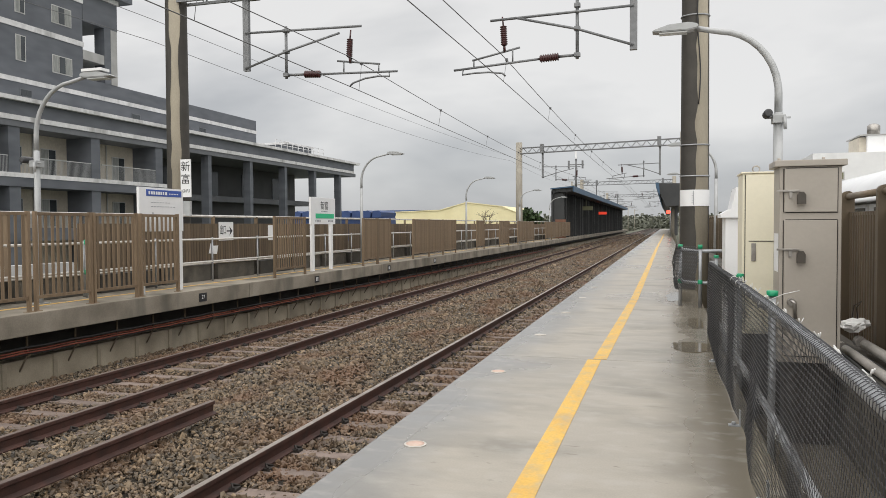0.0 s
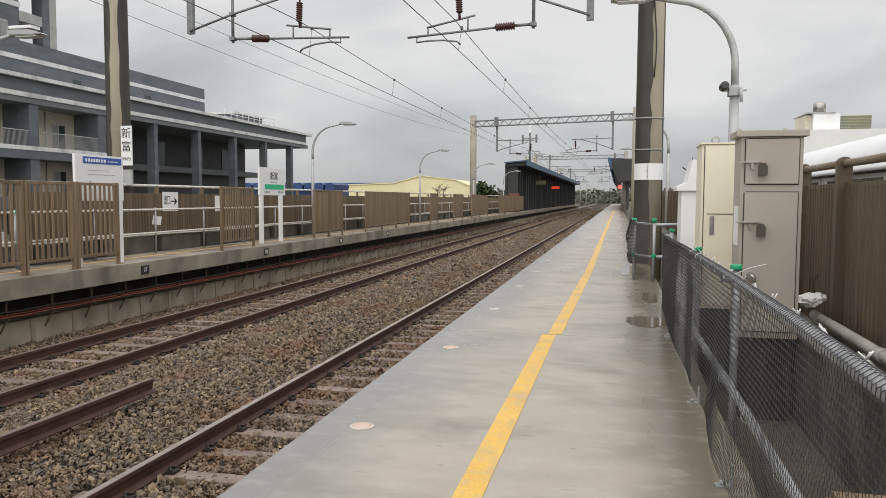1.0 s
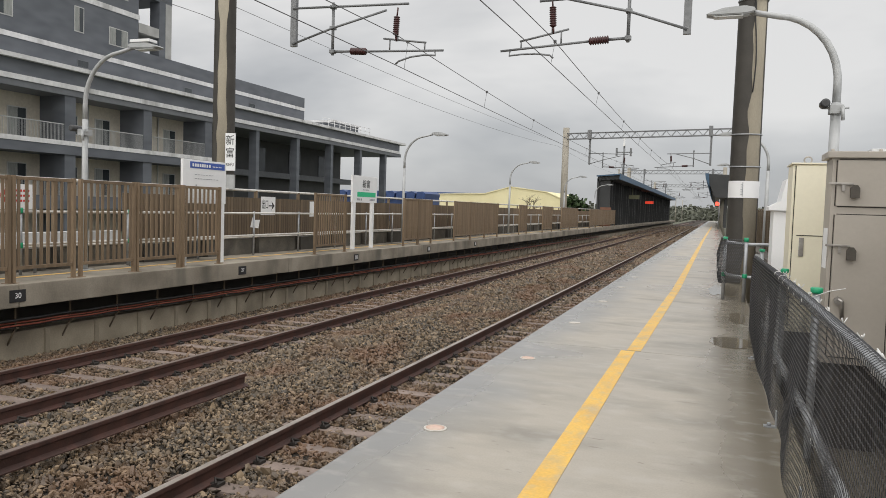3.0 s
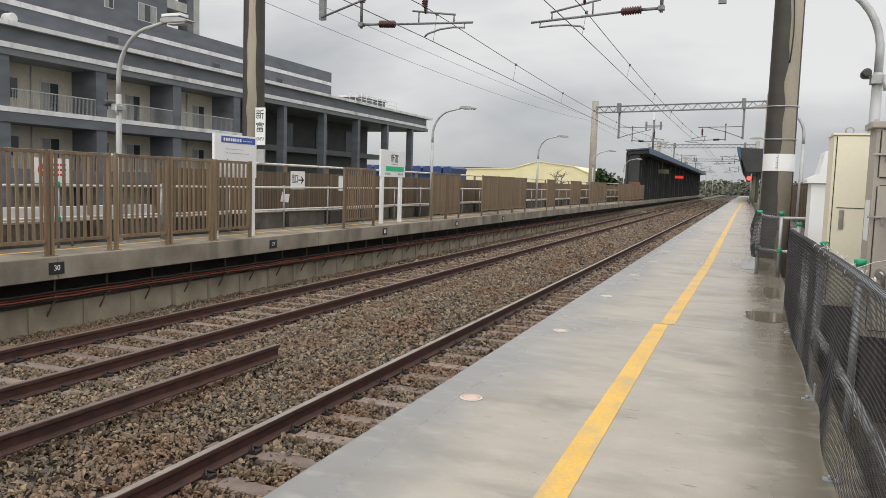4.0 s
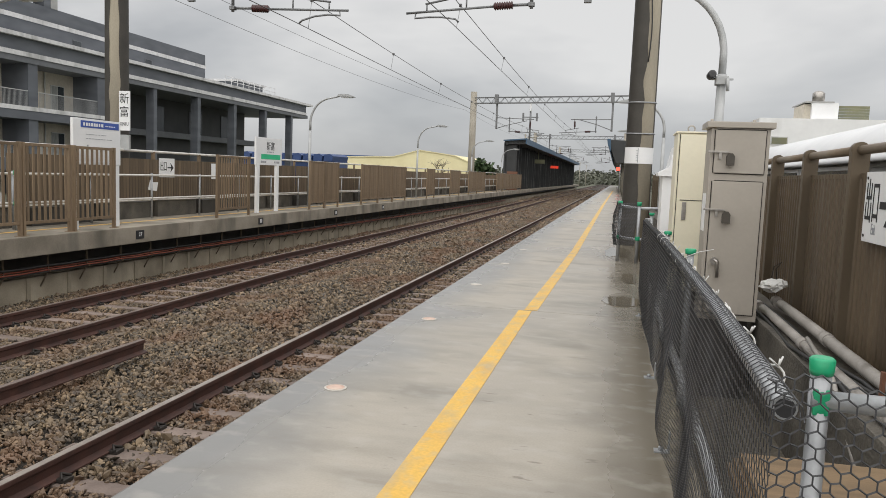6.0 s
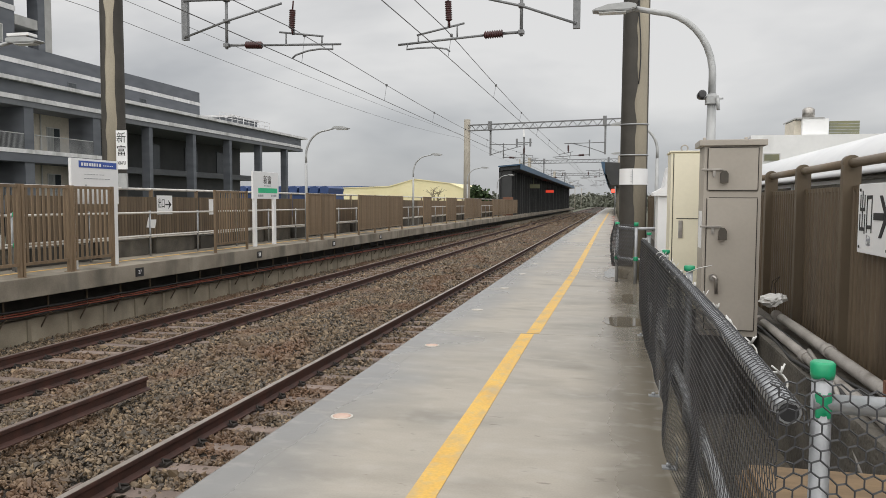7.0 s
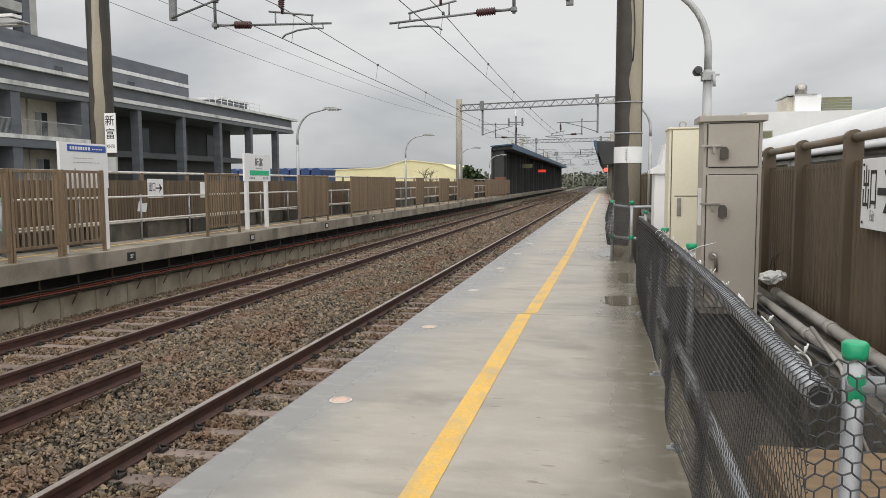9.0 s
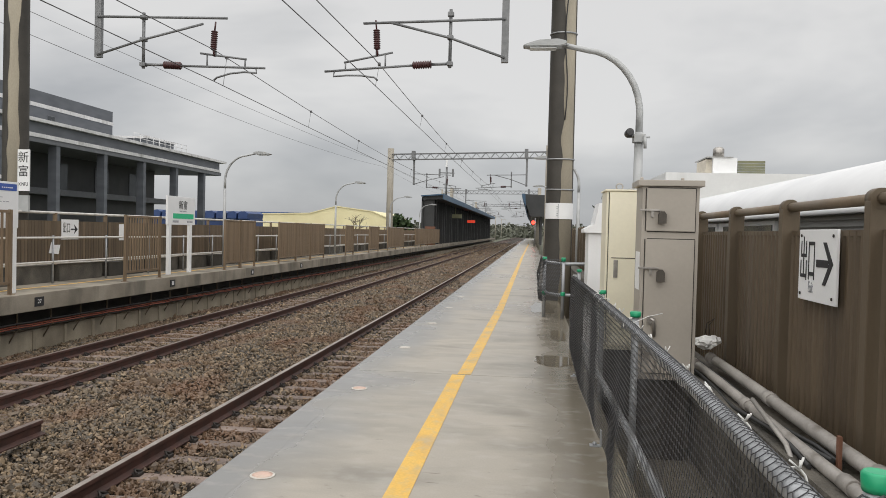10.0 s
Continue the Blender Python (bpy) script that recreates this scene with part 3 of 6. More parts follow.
for name, xl, xr, head in (("railway_track", -2.11, -0.86, M_RAILTOP), ("railway_track", -6.36, -4.97, M_RAILTOP2)):
    trk = thing(name, (xl + xr) / 2, 20, -1.2, "rusty steel railway track on concrete sleepers in stone ballast", "railway track", "parallel tracks", "structure")
    for x in (xl, xr):
        rail_bar(x, RAIL_Z, -10, 400, trk, head)
    sl_z = RAIL_Z - 0.17
    for k in range(110):
        y = 0.474 + 0.589 * k
        s = piece("sleeper", sleeper_me, trk, (xl + xr) / 2, y, sl_z + random.uniform(-0.006, 0.006), random.uniform(-0.012, 0.012))
        for x in (xl, xr):
            c = new("rail_clip", clip_me)
            c.parent = s
            c.location = (x - (xl + xr) / 2, 0, 0.0)
    bm = nb()
    for k in range(110, 400):
        y = 0.474 + 0.589 * k
        box(bm, xl - 0.4, xr + 0.4, y - 0.115, y + 0.115, sl_z - 0.1, sl_z)
    tagged(part("far_sleepers", bm, M_SLEEPER, trk), kind="stuff")

spare = thing("spare_rail", -3.5, 5, -1.0, "cut length of rusty spare rail lying between the tracks", "rail")
rail_bar(-3.46, -0.79, -6, 7.59, spare, M_RAILTOP2)


# ballast bed: its height across the tracks
def bed(x, y=0.0):
    z = -1.10
    z += 0.07 * math.exp(-((x + 3.5) / 0.85) ** 2)
    if x < -6.7:
        z -= 0.10 * min(1, (-6.7 - x) / 0.8)
    return z


ys = [-8 + 0.6 * k for k in range(60)] + [28 + 6 * k for k in range(62)]
xs = [0.2 - 0.28 * k for k in range(31)]
bm = nb()
grid = [[bm.verts.new((x, y, bed(x) - 0.03 + 0.02 * noise.noise((x * 2.1, y * 2.1, 0)))) for x in xs] for y in ys]
for a, b in zip(grid, grid[1:]):
    for k in range(len(xs) - 1):
        bm.faces.new((a[k], a[k + 1], b[k + 1], b[k])).smooth = True
bal = solo("ballast", bm, M_BALLAST, "near-black bed under the crushed stone ballast between the platforms", "ballast", kind="structure", at=(-3.5, 0, -1.4))


def stones(name, n, x0, x1, y0, y1, size, seed, skip, plain=False):
    """Crushed stones as one mesh: n twelve-cornered lumps (six-cornered if plain), each of its own shape and turn."""
    g = np.random.default_rng(seed)
    p = (1 + 5 ** 0.5) / 2
    base = np.array([(-1, p, 0), (1, p, 0), (-1, -p, 0), (1, -p, 0), (0, -1, p), (0, 1, p), (0, -1, -p), (0, 1, -p), (p, 0, -1), (p, 0, 1), (-p, 0, -1), (-p, 0, 1)]) / 1.9
    tri = np.array([(0, 11, 5), (0, 5, 1), (0, 1, 7), (0, 7, 10), (0, 10, 11), (1, 5, 9), (5, 11, 4), (11, 10, 2), (10, 7, 6), (7, 1, 8),
                    (3, 9, 4), (3, 4, 2), (3, 2, 6), (3, 6, 8), (3, 8, 9), (4, 9, 5), (2, 4, 11), (6, 2, 10), (8, 6, 7), (9, 8, 1)])
    if plain:
        base = np.array([(1, 0, 0), (-1, 0, 0), (0, 1, 0), (0, -1, 0), (0, 0, 1), (0, 0, -1)]) * 1.2
        tri = np.array([(0, 2, 4), (2, 1, 4), (1, 3, 4), (3, 0, 4), (2, 0, 5), (1, 2, 5), (3, 1, 5), (0, 3, 5)])
    nv, nt = len(base), len(tri)
    x, y = g.uniform(x0, x1, n), y0 + (y1 - y0) * g.uniform(0, 1, n)
    keep = np.ones(n, bool)
    for a, b in skip:
        keep &= ~((x > a) & (x < b))
    x, y = x[keep], y[keep]
    ph = np.abs(((y - 0.474 + 0.2945) % 0.589) - 0.2945)
    on = (ph < 0.1) & (((x > -2.5) & (x < -0.5)) | ((x > -6.68) & (x < -4.65)))
    keep = ~(on & (g.uniform(0, 1, len(x)) < np.where(np.abs(x + 3.3) < 2.0, 0.72, 0.88)))
    x, y = x[keep], y[keep]
    n = len(x)
    z = np.array([bed(v) for v in x]) + g.uniform(-0.014, 0.012, n)
    s = size * g.lognormal(0, 0.3, n)
    v = base[None] * g.uniform(0.5, 1.3, (n, nv, 1)) * (s[:, None] * g.uniform(0.55, 1.4, (n, 3)) * np.array([1.15, 1.0, 0.55]))[:, None, :]
    q = g.normal(size=(n, 4))
    q /= np.linalg.norm(q, axis=1, keepdims=True)
    w, a, b, c = q.T
    rot = np.stack([1 - 2 * (b * b + c * c), 2 * (a * b - c * w), 2 * (a * c + b * w), 2 * (a * b + c * w), 1 - 2 * (a * a + c * c), 2 * (b * c - a * w),
                    2 * (a * c - b * w), 2 * (b * c + a * w), 1 - 2 * (a * a + b * b)], 1).reshape(n, 3, 3)
    v = np.einsum("nij,nkj->nki", rot, v) + np.stack([x, y, z], 1)[:, None, :]
    f = (tri[None] + nv * np.arange(n)[:, None, None]).reshape(-1)
    me = bpy.data.meshes.new(name)
    me.vertices.add(n * nv)
    me.vertices.foreach_set("co", v.reshape(-1))
    me.loops.add(len(f))
    me.loops.foreach_set("vertex_index", f.astype(np.int32))
    me.polygons.add(n * nt)
    me.polygons.foreach_set("loop_start", np.arange(0, len(f), 3, dtype=np.int32))
    me.polygons.foreach_set("use_smooth", np.zeros(n * nt, bool))
    me.update(calc_edges=True)
    me.validate()
    me.materials.append(M_STONE)
    ob = new(name, me)
    return tagged(ob, "loose crushed grey-brown ballast stones between the rails", "ballast stones", kind="stuff")


RAILS_X = [(x - 0.04, x + 0.04) for x in (-2.11, -6.36, -4.97, -0.86)]
stones("ballast_stones", 56000, -7.9, -0.7, 2.5, 9.5, 0.0205, 3, RAILS_X)
stones("ballast_stones", 38000, -7.9, -0.7, 9.5, 18.5, 0.024, 5, RAILS_X)
stones("ballast_stones", 36000, -7.9, -0.7, 18.5, 36, 0.033, 7, RAILS_X, True)
stones("ballast_stones", 32000, -7.9, -0.7, 36, 70, 0.046, 9, RAILS_X, True)
stones("ballast_stones", 18000, -7.9, -0.7, 70, 160, 0.09, 11, RAILS_X, True)

# ---------- far platform: fences, railing, signs, lamps ----------
bm = nb()
box(bm, -0.009, 0.009, -0.0245, 0.0245, 0.0, 1.26, 0.003)
slat_me = mesh_of(bm, "slat", M_FENCE)
bm = nb()
box(bm, -0.03, 0.03, -0.025, 0.025, 0.0, 1.55, 0.004)
box(bm, -0.06, 0.06, -0.06, 0.06, 0.0, 0.008)
fpost_me = mesh_of(bm, "post", M_FENCE)


def fence_panel(x, y0, y1, label, pitch=0.113):
    fp = thing("fence_panel", x, (y0 + y1) / 2, TOP_F, label, "fence panel", "slatted fence panels on the far platform")
    for y in (y0, y1):
        piece("post", fpost_me, fp, x, y, TOP_F)
    for z in (0.14, 1.44):
        bm = nb()
        box(bm, x - 0.02, x + 0.02, y0 + 0.031, y1 - 0.031, z, z + 0.05, 0.003)
        part("rail", bm, M_FENCE, fp)
    n = max(1, int((y1 - y0 - 0.1) / pitch))
    step = (y1 - y0 - 0.06) / n
    for k in range(n):
        piece("slat", slat_me, fp, x + 0.004, y0 + 0.03 + step * (k + 0.5) + random.uniform(-0.006, 0.006), 0.185, random.uniform(-0.12, 0.12))


FENCE_L = "brown slatted timber-look fence panel along the platform edge"
for a, b in ((4.6, 5.72), (5.8, 6.88), (6.95, 8.02), (8.1, 9.17), (9.31, 10.46), (10.54, 11.61), (11.73, 12.82), (16.68, 18.3),
             (22.35, 23.55), (23.62, 24.82), (27.3, 29.3), (29.35, 31.3), (31.35, 33.35), (37.4, 39.0), (42.9, 45.5),
             (48.45, 51.4), (51.5, 54.6), (60.2, 63.2), (63.4, 67.5), (67.6, 71.7), (71.8, 76)):
    fence_panel(-7.75, a, b, FENCE_L, 0.113 if a < 20 else 0.066)

REAR = -9.05
rear = thing("rear_fence", REAR, 20, TOP_F, "brown boarded fence along the back of the far platform", "fence", kind="structure")
for k in range(43):
    bm = nb()
    box(bm, REAR - 0.1, REAR + 0.06, -5.9 + 2 * k, -4.22 + 2 * k, TOP_F, 0.31 + 0.02 * (k % 3), 0.006)
    part("kerb_block", bm, M_DARKCONC if k % 3 else M_WET_SHADE, rear, "damp concrete block under the fence")
bm = nb()
box(bm, REAR - 0.12, REAR - 0.06, -6, 80, TOP_F, 0.33)
part("backing_wall", bm, M_WET_SHADE, rear, "dark damp concrete wall")
bm = nb()
tube(bm, [(REAR + 0.09, -6 + 2 * k, 0.36 + 0.01 * math.sin(k * 1.9)) for k in range(44)], 0.02, 6)
part("low_conduit", bm, M_PALEPIPE, rear, "pale conduit along the fence foot")
bm = nb()
tube(bm, [(REAR + 0.0, -6 + 2 * k, 1.50) for k in range(44)], 0.03, 8)
part("top_pipe", bm, M_PALEPIPE, rear, "pale metal pipe along the fence top")
bm = nb()
box(bm, -0.011, 0.011, -0.05, 0.05, 0.0, 0.95, 0.003)
bslat_me = mesh_of(bm, "board", M_REAR)
bm = nb()
box(bm, -0.035, 0.035, -0.035, 0.035, 0.0, 1.17, 0.004)
bpost_me = mesh_of(bm, "post", M_FENCE)
for k in range(43):
    piece("post", bpost_me, rear, REAR, -6 + 2 * k, 0.33)
yb = 11.6
count = 0
while yb < 41 and count < 270:
    if (yb + 6) % 2 > 0.06:
        piece("board", bslat_me, rear, REAR + 0.03, yb, 0.37)
        count += 1
    yb += 0.109
bm = nb()
while yb < 80:
    box(bm, REAR + 0.02, REAR + 0.04, yb - 0.05, yb + 0.05, 0.37, 1.32)
    yb += 0.112
tagged(part("boards", bm, M_FENCEJ, rear), kind="stuff")

rail = thing("pipe_railing", -8.75, 20, TOP_F, "galvanised pipe railing in front of the brown fence", "railing", kind="structure")
for z in (0.42, 0.95):
    bm = nb()
    tube(bm, [(-8.75, -6 + 4 * k, z) for k in range(22)], 0.024, 8)
    part("rail", bm, M_PALEPIPE, rail)
bm = nb()
tube(bm, [(0, 0, 0), (0, 0, 1.05)], 0.024, 8)
rp_me = mesh_of(bm, "post", M_GALV)
for k in range(42):
    piece("post", rp_me, rail, -8.75, -5 + 2.05 * k, TOP_F)

# blue-headed notice board
nbd = thing("notice_board", -7.98, 12.5, TOP_F, "white notice board with a blue heading on two white posts", "sign")
bm = nb()
box(bm, -8.01, -7.95, 11.96, 13.30, 1.16, 2.015, 0.01)
part("board", bm, M_WHITE, nbd)
for y in (12.05, 13.22):
    bm = nb()
    box(bm, -8.03, -7.956, y - 0.05, y + 0.05, TOP_F, 1.14 if y < 12.5 else 1.9, 0.006)
    part("post", bm, M_WHITE, nbd)
bm = nb()
box(bm, -7.949, -7.943, 12.16, 13.24, 1.85, 1.975)
part("heading", bm, M_BLUE, nbd, "blue heading strip")
bm = nb()
bars_yz(bm, -7.942, 12.22, 12.79, 1.88, 0.06, 8, 3)
bars_yz(bm, -7.942, 12.84, 13.14, 1.895, 0.02, 6, 4)
part("heading_print", bm, M_WHITE, nbd)
bm = nb()
bars_yz(bm, -7.949, 12.3, 13.05, 1.64, 0.012, 9, 5)
bars_yz(bm, -7.949, 12.3, 12.9, 1.72, 0.01, 7, 6)
box(bm, -7.949, -7.944, 12.33, 12.36, 1.50, 1.53)
part("print", bm, M_GREYPRINT, nbd)

# station name board
ns = thing("station_name_board", -8.1, 20.1, TOP_F, "white station name board with a green band on two posts", "sign")
bm = nb()
box(bm, -8.13, -8.07, 19.32, 20.95, 1.30, 2.08, 0.01)
part("board", bm, M_WHITE, ns)
for y in (19.45, 20.68):
    bm = nb()
    box(bm, -8.14, -8.06, y - 0.07, y + 0.07, TOP_F, 1.32, 0.006)
    part("post", bm, M_WHITE, ns)
bm = nb()
box(bm, -8.069, -8.063, 19.62, 20.84, 1.47, 1.61)
part("band", bm, M_GREEN, ns, "green band")
writing("name", "新富", 0.26, M_BLACK, ns, Matrix.Translation((-8.066, 20.2, 1.83)) @ FACE_X)
bm = nb()
bars_yz(bm, -8.069, 20.0, 20.42, 1.66, 0.03, 5, 7)
bars_yz(bm, -8.069, 19.6, 19.95, 1.36, 0.06, 4, 8)
bars_yz(bm, -8.069, 20.45, 20.8, 1.36, 0.06, 4, 9)
part("print", bm, M_GREYPRINT, ns)

# arrow sign and papers on the rear fence
ex = thing("exit_sign", REAR + 0.05, 15.8, 1.0, "white exit sign with a black arrow on the fence", "sign")
bm = nb()
box(bm, REAR + 0.045, REAR + 0.055, 16.16, 16.80, 0.90, 1.36)
part("board", bm, M_WHITE, ex)
bm = nb()
box(bm, REAR + 0.055, REAR + 0.059, 16.5, 16.70, 1.12, 1.15)
prism(bm, [(16.62, 1.25), (16.76, 1.135), (16.62, 1.02), (16.67, 1.135)], "x", REAR + 0.055, REAR + 0.059)
part("arrow", bm, M_BLACK, ex)
writing("word", "出口", 0.26, M_BLACK, ex, Matrix.Translation((REAR + 0.058, 16.34, 1.15)) @ FACE_X, sx=0.55)
bm = nb()
prism(bm, [(15.72, 0.60), (16.06, 0.57), (16.12, 0.78), (15.92, 0.78), (15.8, 0.84)], "x", REAR + 0.05, REAR + 0.056)
solo("paper_notice", bm, M_WHITE, "torn white paper hanging on the brown fence", "paper")
bm = nb()
box(bm, REAR + 0.045, REAR + 0.052, 18.55, 18.85, 0.86, 1.28)
solo("paper_notice", bm, M_WHITE, "white paper notice on the brown fence", "paper")
nes = thing("no_entry_sign", -8.72, 9.0, 0.9, "white notice with a red no-entry disc behind the slatted fence", "sign")
bm = nb()
box(bm, -8.73, -8.70, 8.62, 9.26, 0.99, 1.39)
part("board", bm, M_WHITE, nes)
bm = nb()
lathe(bm, [(0.10, 0.0), (0.10, 0.006)], -8.70, 8.77, 20, "x", 1.20)
part("disc", bm, M_RED, nes, "red no-entry disc")
bm = nb()
box(bm, -8.694, -8.690, 8.71, 8.83, 1.185, 1.215)
part("disc_bar", bm, M_WHITE, nes)
bm = nb()
for k in range(3):
    bars_yz(bm, -8.70, 8.94, 9.22, 1.27 - 0.08 * k, 0.035, 4, 10 + k)
part("print", bm, M_RED, nes)


def lamp_post(x, y, z, side, label, box_on=False, cam_z=None, low=0.0):
    """Bent-neck platform lamp; the neck leans to side (+1: +x)."""
    lp = thing("platform_lamp", x, y, z, label, "lamp post", "platform lamps")
    bm = nb()
    tube(bm, [(x, y, z), (x, y, 1.4), (x, y, 2.75 - low)], 0.075 if side < 0 else 0.056, 12, r2=0.058 if side < 0 else 0.047)
    box(bm, x - 0.12, x + 0.12, y - 0.12, y + 0.12, z, z + 0.015)
    part("pole", bm, M_LAMPGREY, lp)
    bm = nb()
    pts = [(x, y, 2.75 - low), (x, y, 3.0 - low)]
    for k in range(1, 10):
        a = math.radians(10 * k - 4)
        pts.append((x + side * 0.78 * (1 - math.cos(a)), y, 3.0 - low + 0.86 * math.sin(a)))
    pts.append((x + side * 1.05, y, 3.93 - low))
    tube(bm, pts, 0.05 if side < 0 else 0.042, 12, r2=0.036 if side < 0 else 0.03)
    part("neck", bm, M_LAMPGREY, lp)
    bm = nb()
    o = [(1.0, 3.97), (1.12, 4.0), (1.38, 3.985), (1.56, 3.93), (1.6, 3.905), (1.5, 3.89), (1.1, 3.895), (1.0, 3.92)]
    prism(bm, [(x + side * a, b - low) for a, b in o], "y", y - 0.1, y + 0.1)
    bmesh.ops.bevel(bm, geom=bm.edges[:], offset=0.012, segments=2, affect="EDGES")
    hd = part("head", bm, M_LAMPGREY, lp)
    bm = nb()
    box(bm, min(x + side * 1.14, x + side * 1.5), max(x + side * 1.14, x + side * 1.5), y - 0.075, y + 0.075, 3.872 - low, 3.888 - low)
    part("lens", bm, M_LAMPGLASS, hd)
    if box_on:
        bm = nb()
        box(bm, min(x + side * 1.05, x + side * 1.45), max(x + side * 1.05, x + side * 1.45), y - 0.11, y + 0.085, 3.992 - low, 4.04 - low, 0.008)
        part("cover", bm, M_WHITE, hd, "white cover on the lamp head")
    if cam_z:
        bm = nb()
        tube(bm, [(x - 0.14, y - 0.05, cam_z + 0.02), (x + 0.14, y - 0.05, cam_z + 0.02)], 0.014, 8)
        box(bm, x - 0.08, x + 0.08, y - 0.09, y + 0.08, cam_z - 0.05, cam_z + 0.06, 0.01)
        tube(bm, [(x + 0.06, y - 0.12, cam_z + 0.03), (x + 0.07, y - 0.12, cam_z - 0.14)], 0.022, 8)
        part("clamp", bm, M_LAMPGREY, lp)
        bm = nb()
        lathe(bm, [(0.035, -0.1), (0.055, -0.09), (0.055, 0.1), (0.035, 0.11)], x - 0.14, y - 0.08, 14, "y", cam_z + 0.07)
        part("camera_body", bm, M_CAMERA, lp, "small dark surveillance camera")
    return lp


# green-coupled pipe posts of the railing
for y in (8.95, 11.3):
    gp = thing("pipe_post", -8.6, y, TOP_F, "galvanised pipe post with green couplings by the railing", "post", "green-coupled posts")
    bm = nb()
    tube(bm, [(-8.6, y, TOP_F), (-8.6, y, 1.0)], 0.024, 8)
    part("pipe", bm, M_GALV, gp)
    for z in (0.42, 0.97):
        bm = nb()
        lathe(bm, [(0.034, -0.04), (0.038, -0.03), (0.038, 0.03), (0.03, 0.05)], -8.6, y, 12, cz=z)
        part("coupling", bm, M_GREENCAP, gp, "green pipe coupling")

LAMP_L = "grey bent-neck platform lamp behind the slatted fence"
for k, y in enumerate((10.22, 24.27, 38.5, 53.6, 68.0)):
    lamp_post(-8.6, y, TOP_F, 1, LAMP_L, box_on=k == 0, cam_z=2.32 if k == 0 else None, low=0.20)
LAMP_R = "grey bent-neck platform lamp beside the boarded fence"
lamp_post(3.03, 10.7, -0.35, -1, "grey bent-neck platform lamp with a camera behind the cabinets", cam_z=2.61, low=0.05)
lamp_post(3.2, 26.5, -0.35, -1, LAMP_R)
lamp_post(3.2, 42.0, -0.35, -1, LAMP_R)

# ---------- overhead line ----------
G1, G2, G3 = 15.2, 57.0, 103.0
POLE_L, POLE_R = -9.43, 2.145


def insulator(bm, p, q, r, sheds):
    """A ribbed insulator from p to q."""
    p, q = Vector(p), Vector(q)
    pts, rad = [], []
    for k in range(sheds * 4 + 1):
        pts.append(p.lerp(q, k / (sheds * 4)))
        rad.append(r if k % 4 in (1, 2) else r * 0.72)
    d = (q - p).normalized()
    s = d.orthogonal().normalized()
    u = d.cross(s)
    rings = [[bm.verts.new(c + a * (s * math.cos(t) + u * math.sin(t))) for t in (2 * math.pi * i / 10 for i in range(10))] for c, a in zip(pts, rad)]
    for a, b in zip(rings, rings[1:]):
        for i in range(10):
            bm.faces.new((a[i], a[(i + 1) % 10], b[(i + 1) % 10], b[i])).smooth = True
    bm.faces.new(rings[0][::-1])
    bm.faces.new(rings[-1])


def cantilever(y, drop, post, dz, s, ybeam):
    """Registration arm hung from a drop tube; s: +1 reaches towards +x."""
    c = thing("cantilever", drop, y, 4.6, "grey steel catenary arm with brown insulators below the gantry", "catenary arm", "catenary arms")
    def X(d):
        return drop + s * d
    tip = 0.0 if s > 0 else -0.07
    r = 0.027
    bm = nb()
    box(bm, drop - 0.07, drop + 0.07, y - 0.05, y + 0.05, 4.74 + dz, ybeam)
    part("drop_tube", bm, M_CANT, c)
    bm = nb()
    tube(bm, [(post, y, 4.56), (post, y, 5.72)], r * 1.25, 8)
    for z in (4.64, 5.16, 5.62):
        box(bm, post - 0.06, post + 0.06, y - 0.06, y + 0.06, z - 0.04, z + 0.04, 0.01)
    part("upright", bm, M_CANT, c)
    bm = nb()
    tube(bm, [(drop, y - 0.06, 5.585 + dz), (X(2.85), y - 0.06, 5.52 + dz)], r, 8)
    part("top_tube", bm, M_CANT, c)
    bm = nb()
    tube(bm, [(drop, y - 0.06, 4.80 + dz * 0.7), (post, y - 0.06, 5.14), (X(2.33), y - 0.06, 5.46)], r * 0.95, 8)
    part("strut", bm, M_CANT, c)
    bm = nb()
    insulator(bm, (X(2.58), y - 0.06, 5.31), (X(2.56), y - 0.06, 4.92), 0.072, 9)
    tube(bm, [(X(2.6), y - 0.06, 5.5), (X(2.58), y - 0.06, 5.31)], 0.018, 6)
    tube(bm, [(X(2.56), y - 0.06, 4.92), (X(2.56), y, 4.8)], 0.024, 6)
    part("insulator", bm, M_INSUL, c, "ribbed brown insulator")
    bm = nb()
    insulator(bm, (X(1.46), y, 4.63), (X(1.84), y, 4.61), 0.082, 8)
    part("insulator", bm, M_INSUL, c, "ribbed brown insulator")
    bm = nb()
    tube(bm, [(post, y, 4.64), (X(1.46), y, 4.63)], r * 1.1, 8)
    tube(bm, [(X(1.84), y, 4.61), (X(3.65), y, 4.56 + tip)], r * 0.9, 8)
    part("lower_tube", bm, M_CANT, c)
    bm = nb()
    tube(bm, [(X(2.25), y, 4.87), (X(3.25), y, 4.74 + tip)], r * 0.8, 8)
    tube(bm, [(X(2.58), y, 4.92), (X(2.58), y, 4.8)], r * 0.9, 8)
    tube(bm, [(X(2.4), y, 4.84), (X(2.4), y, 4.58)], 0.018, 6)
    tube(bm, [(X(3.22), y, 4.74 + tip), (X(3.22), y, 4.57 + tip)], 0.018, 6)
    part("support_tube", bm, M_CANT, c)
    bm = nb()
    tube(bm, [(X(3.45), y, 4.56 + tip), (X(3.47), y, 4.46 + tip), (X(3.2), y, 4.48 + tip), (X(2.9), y, 4.45 + tip * 0.6), (X(2.62), y, 4.37), (X(2.55), y, 4.31)], 0.02, 6)
    part("steady_arm", bm, M_CANT, c)


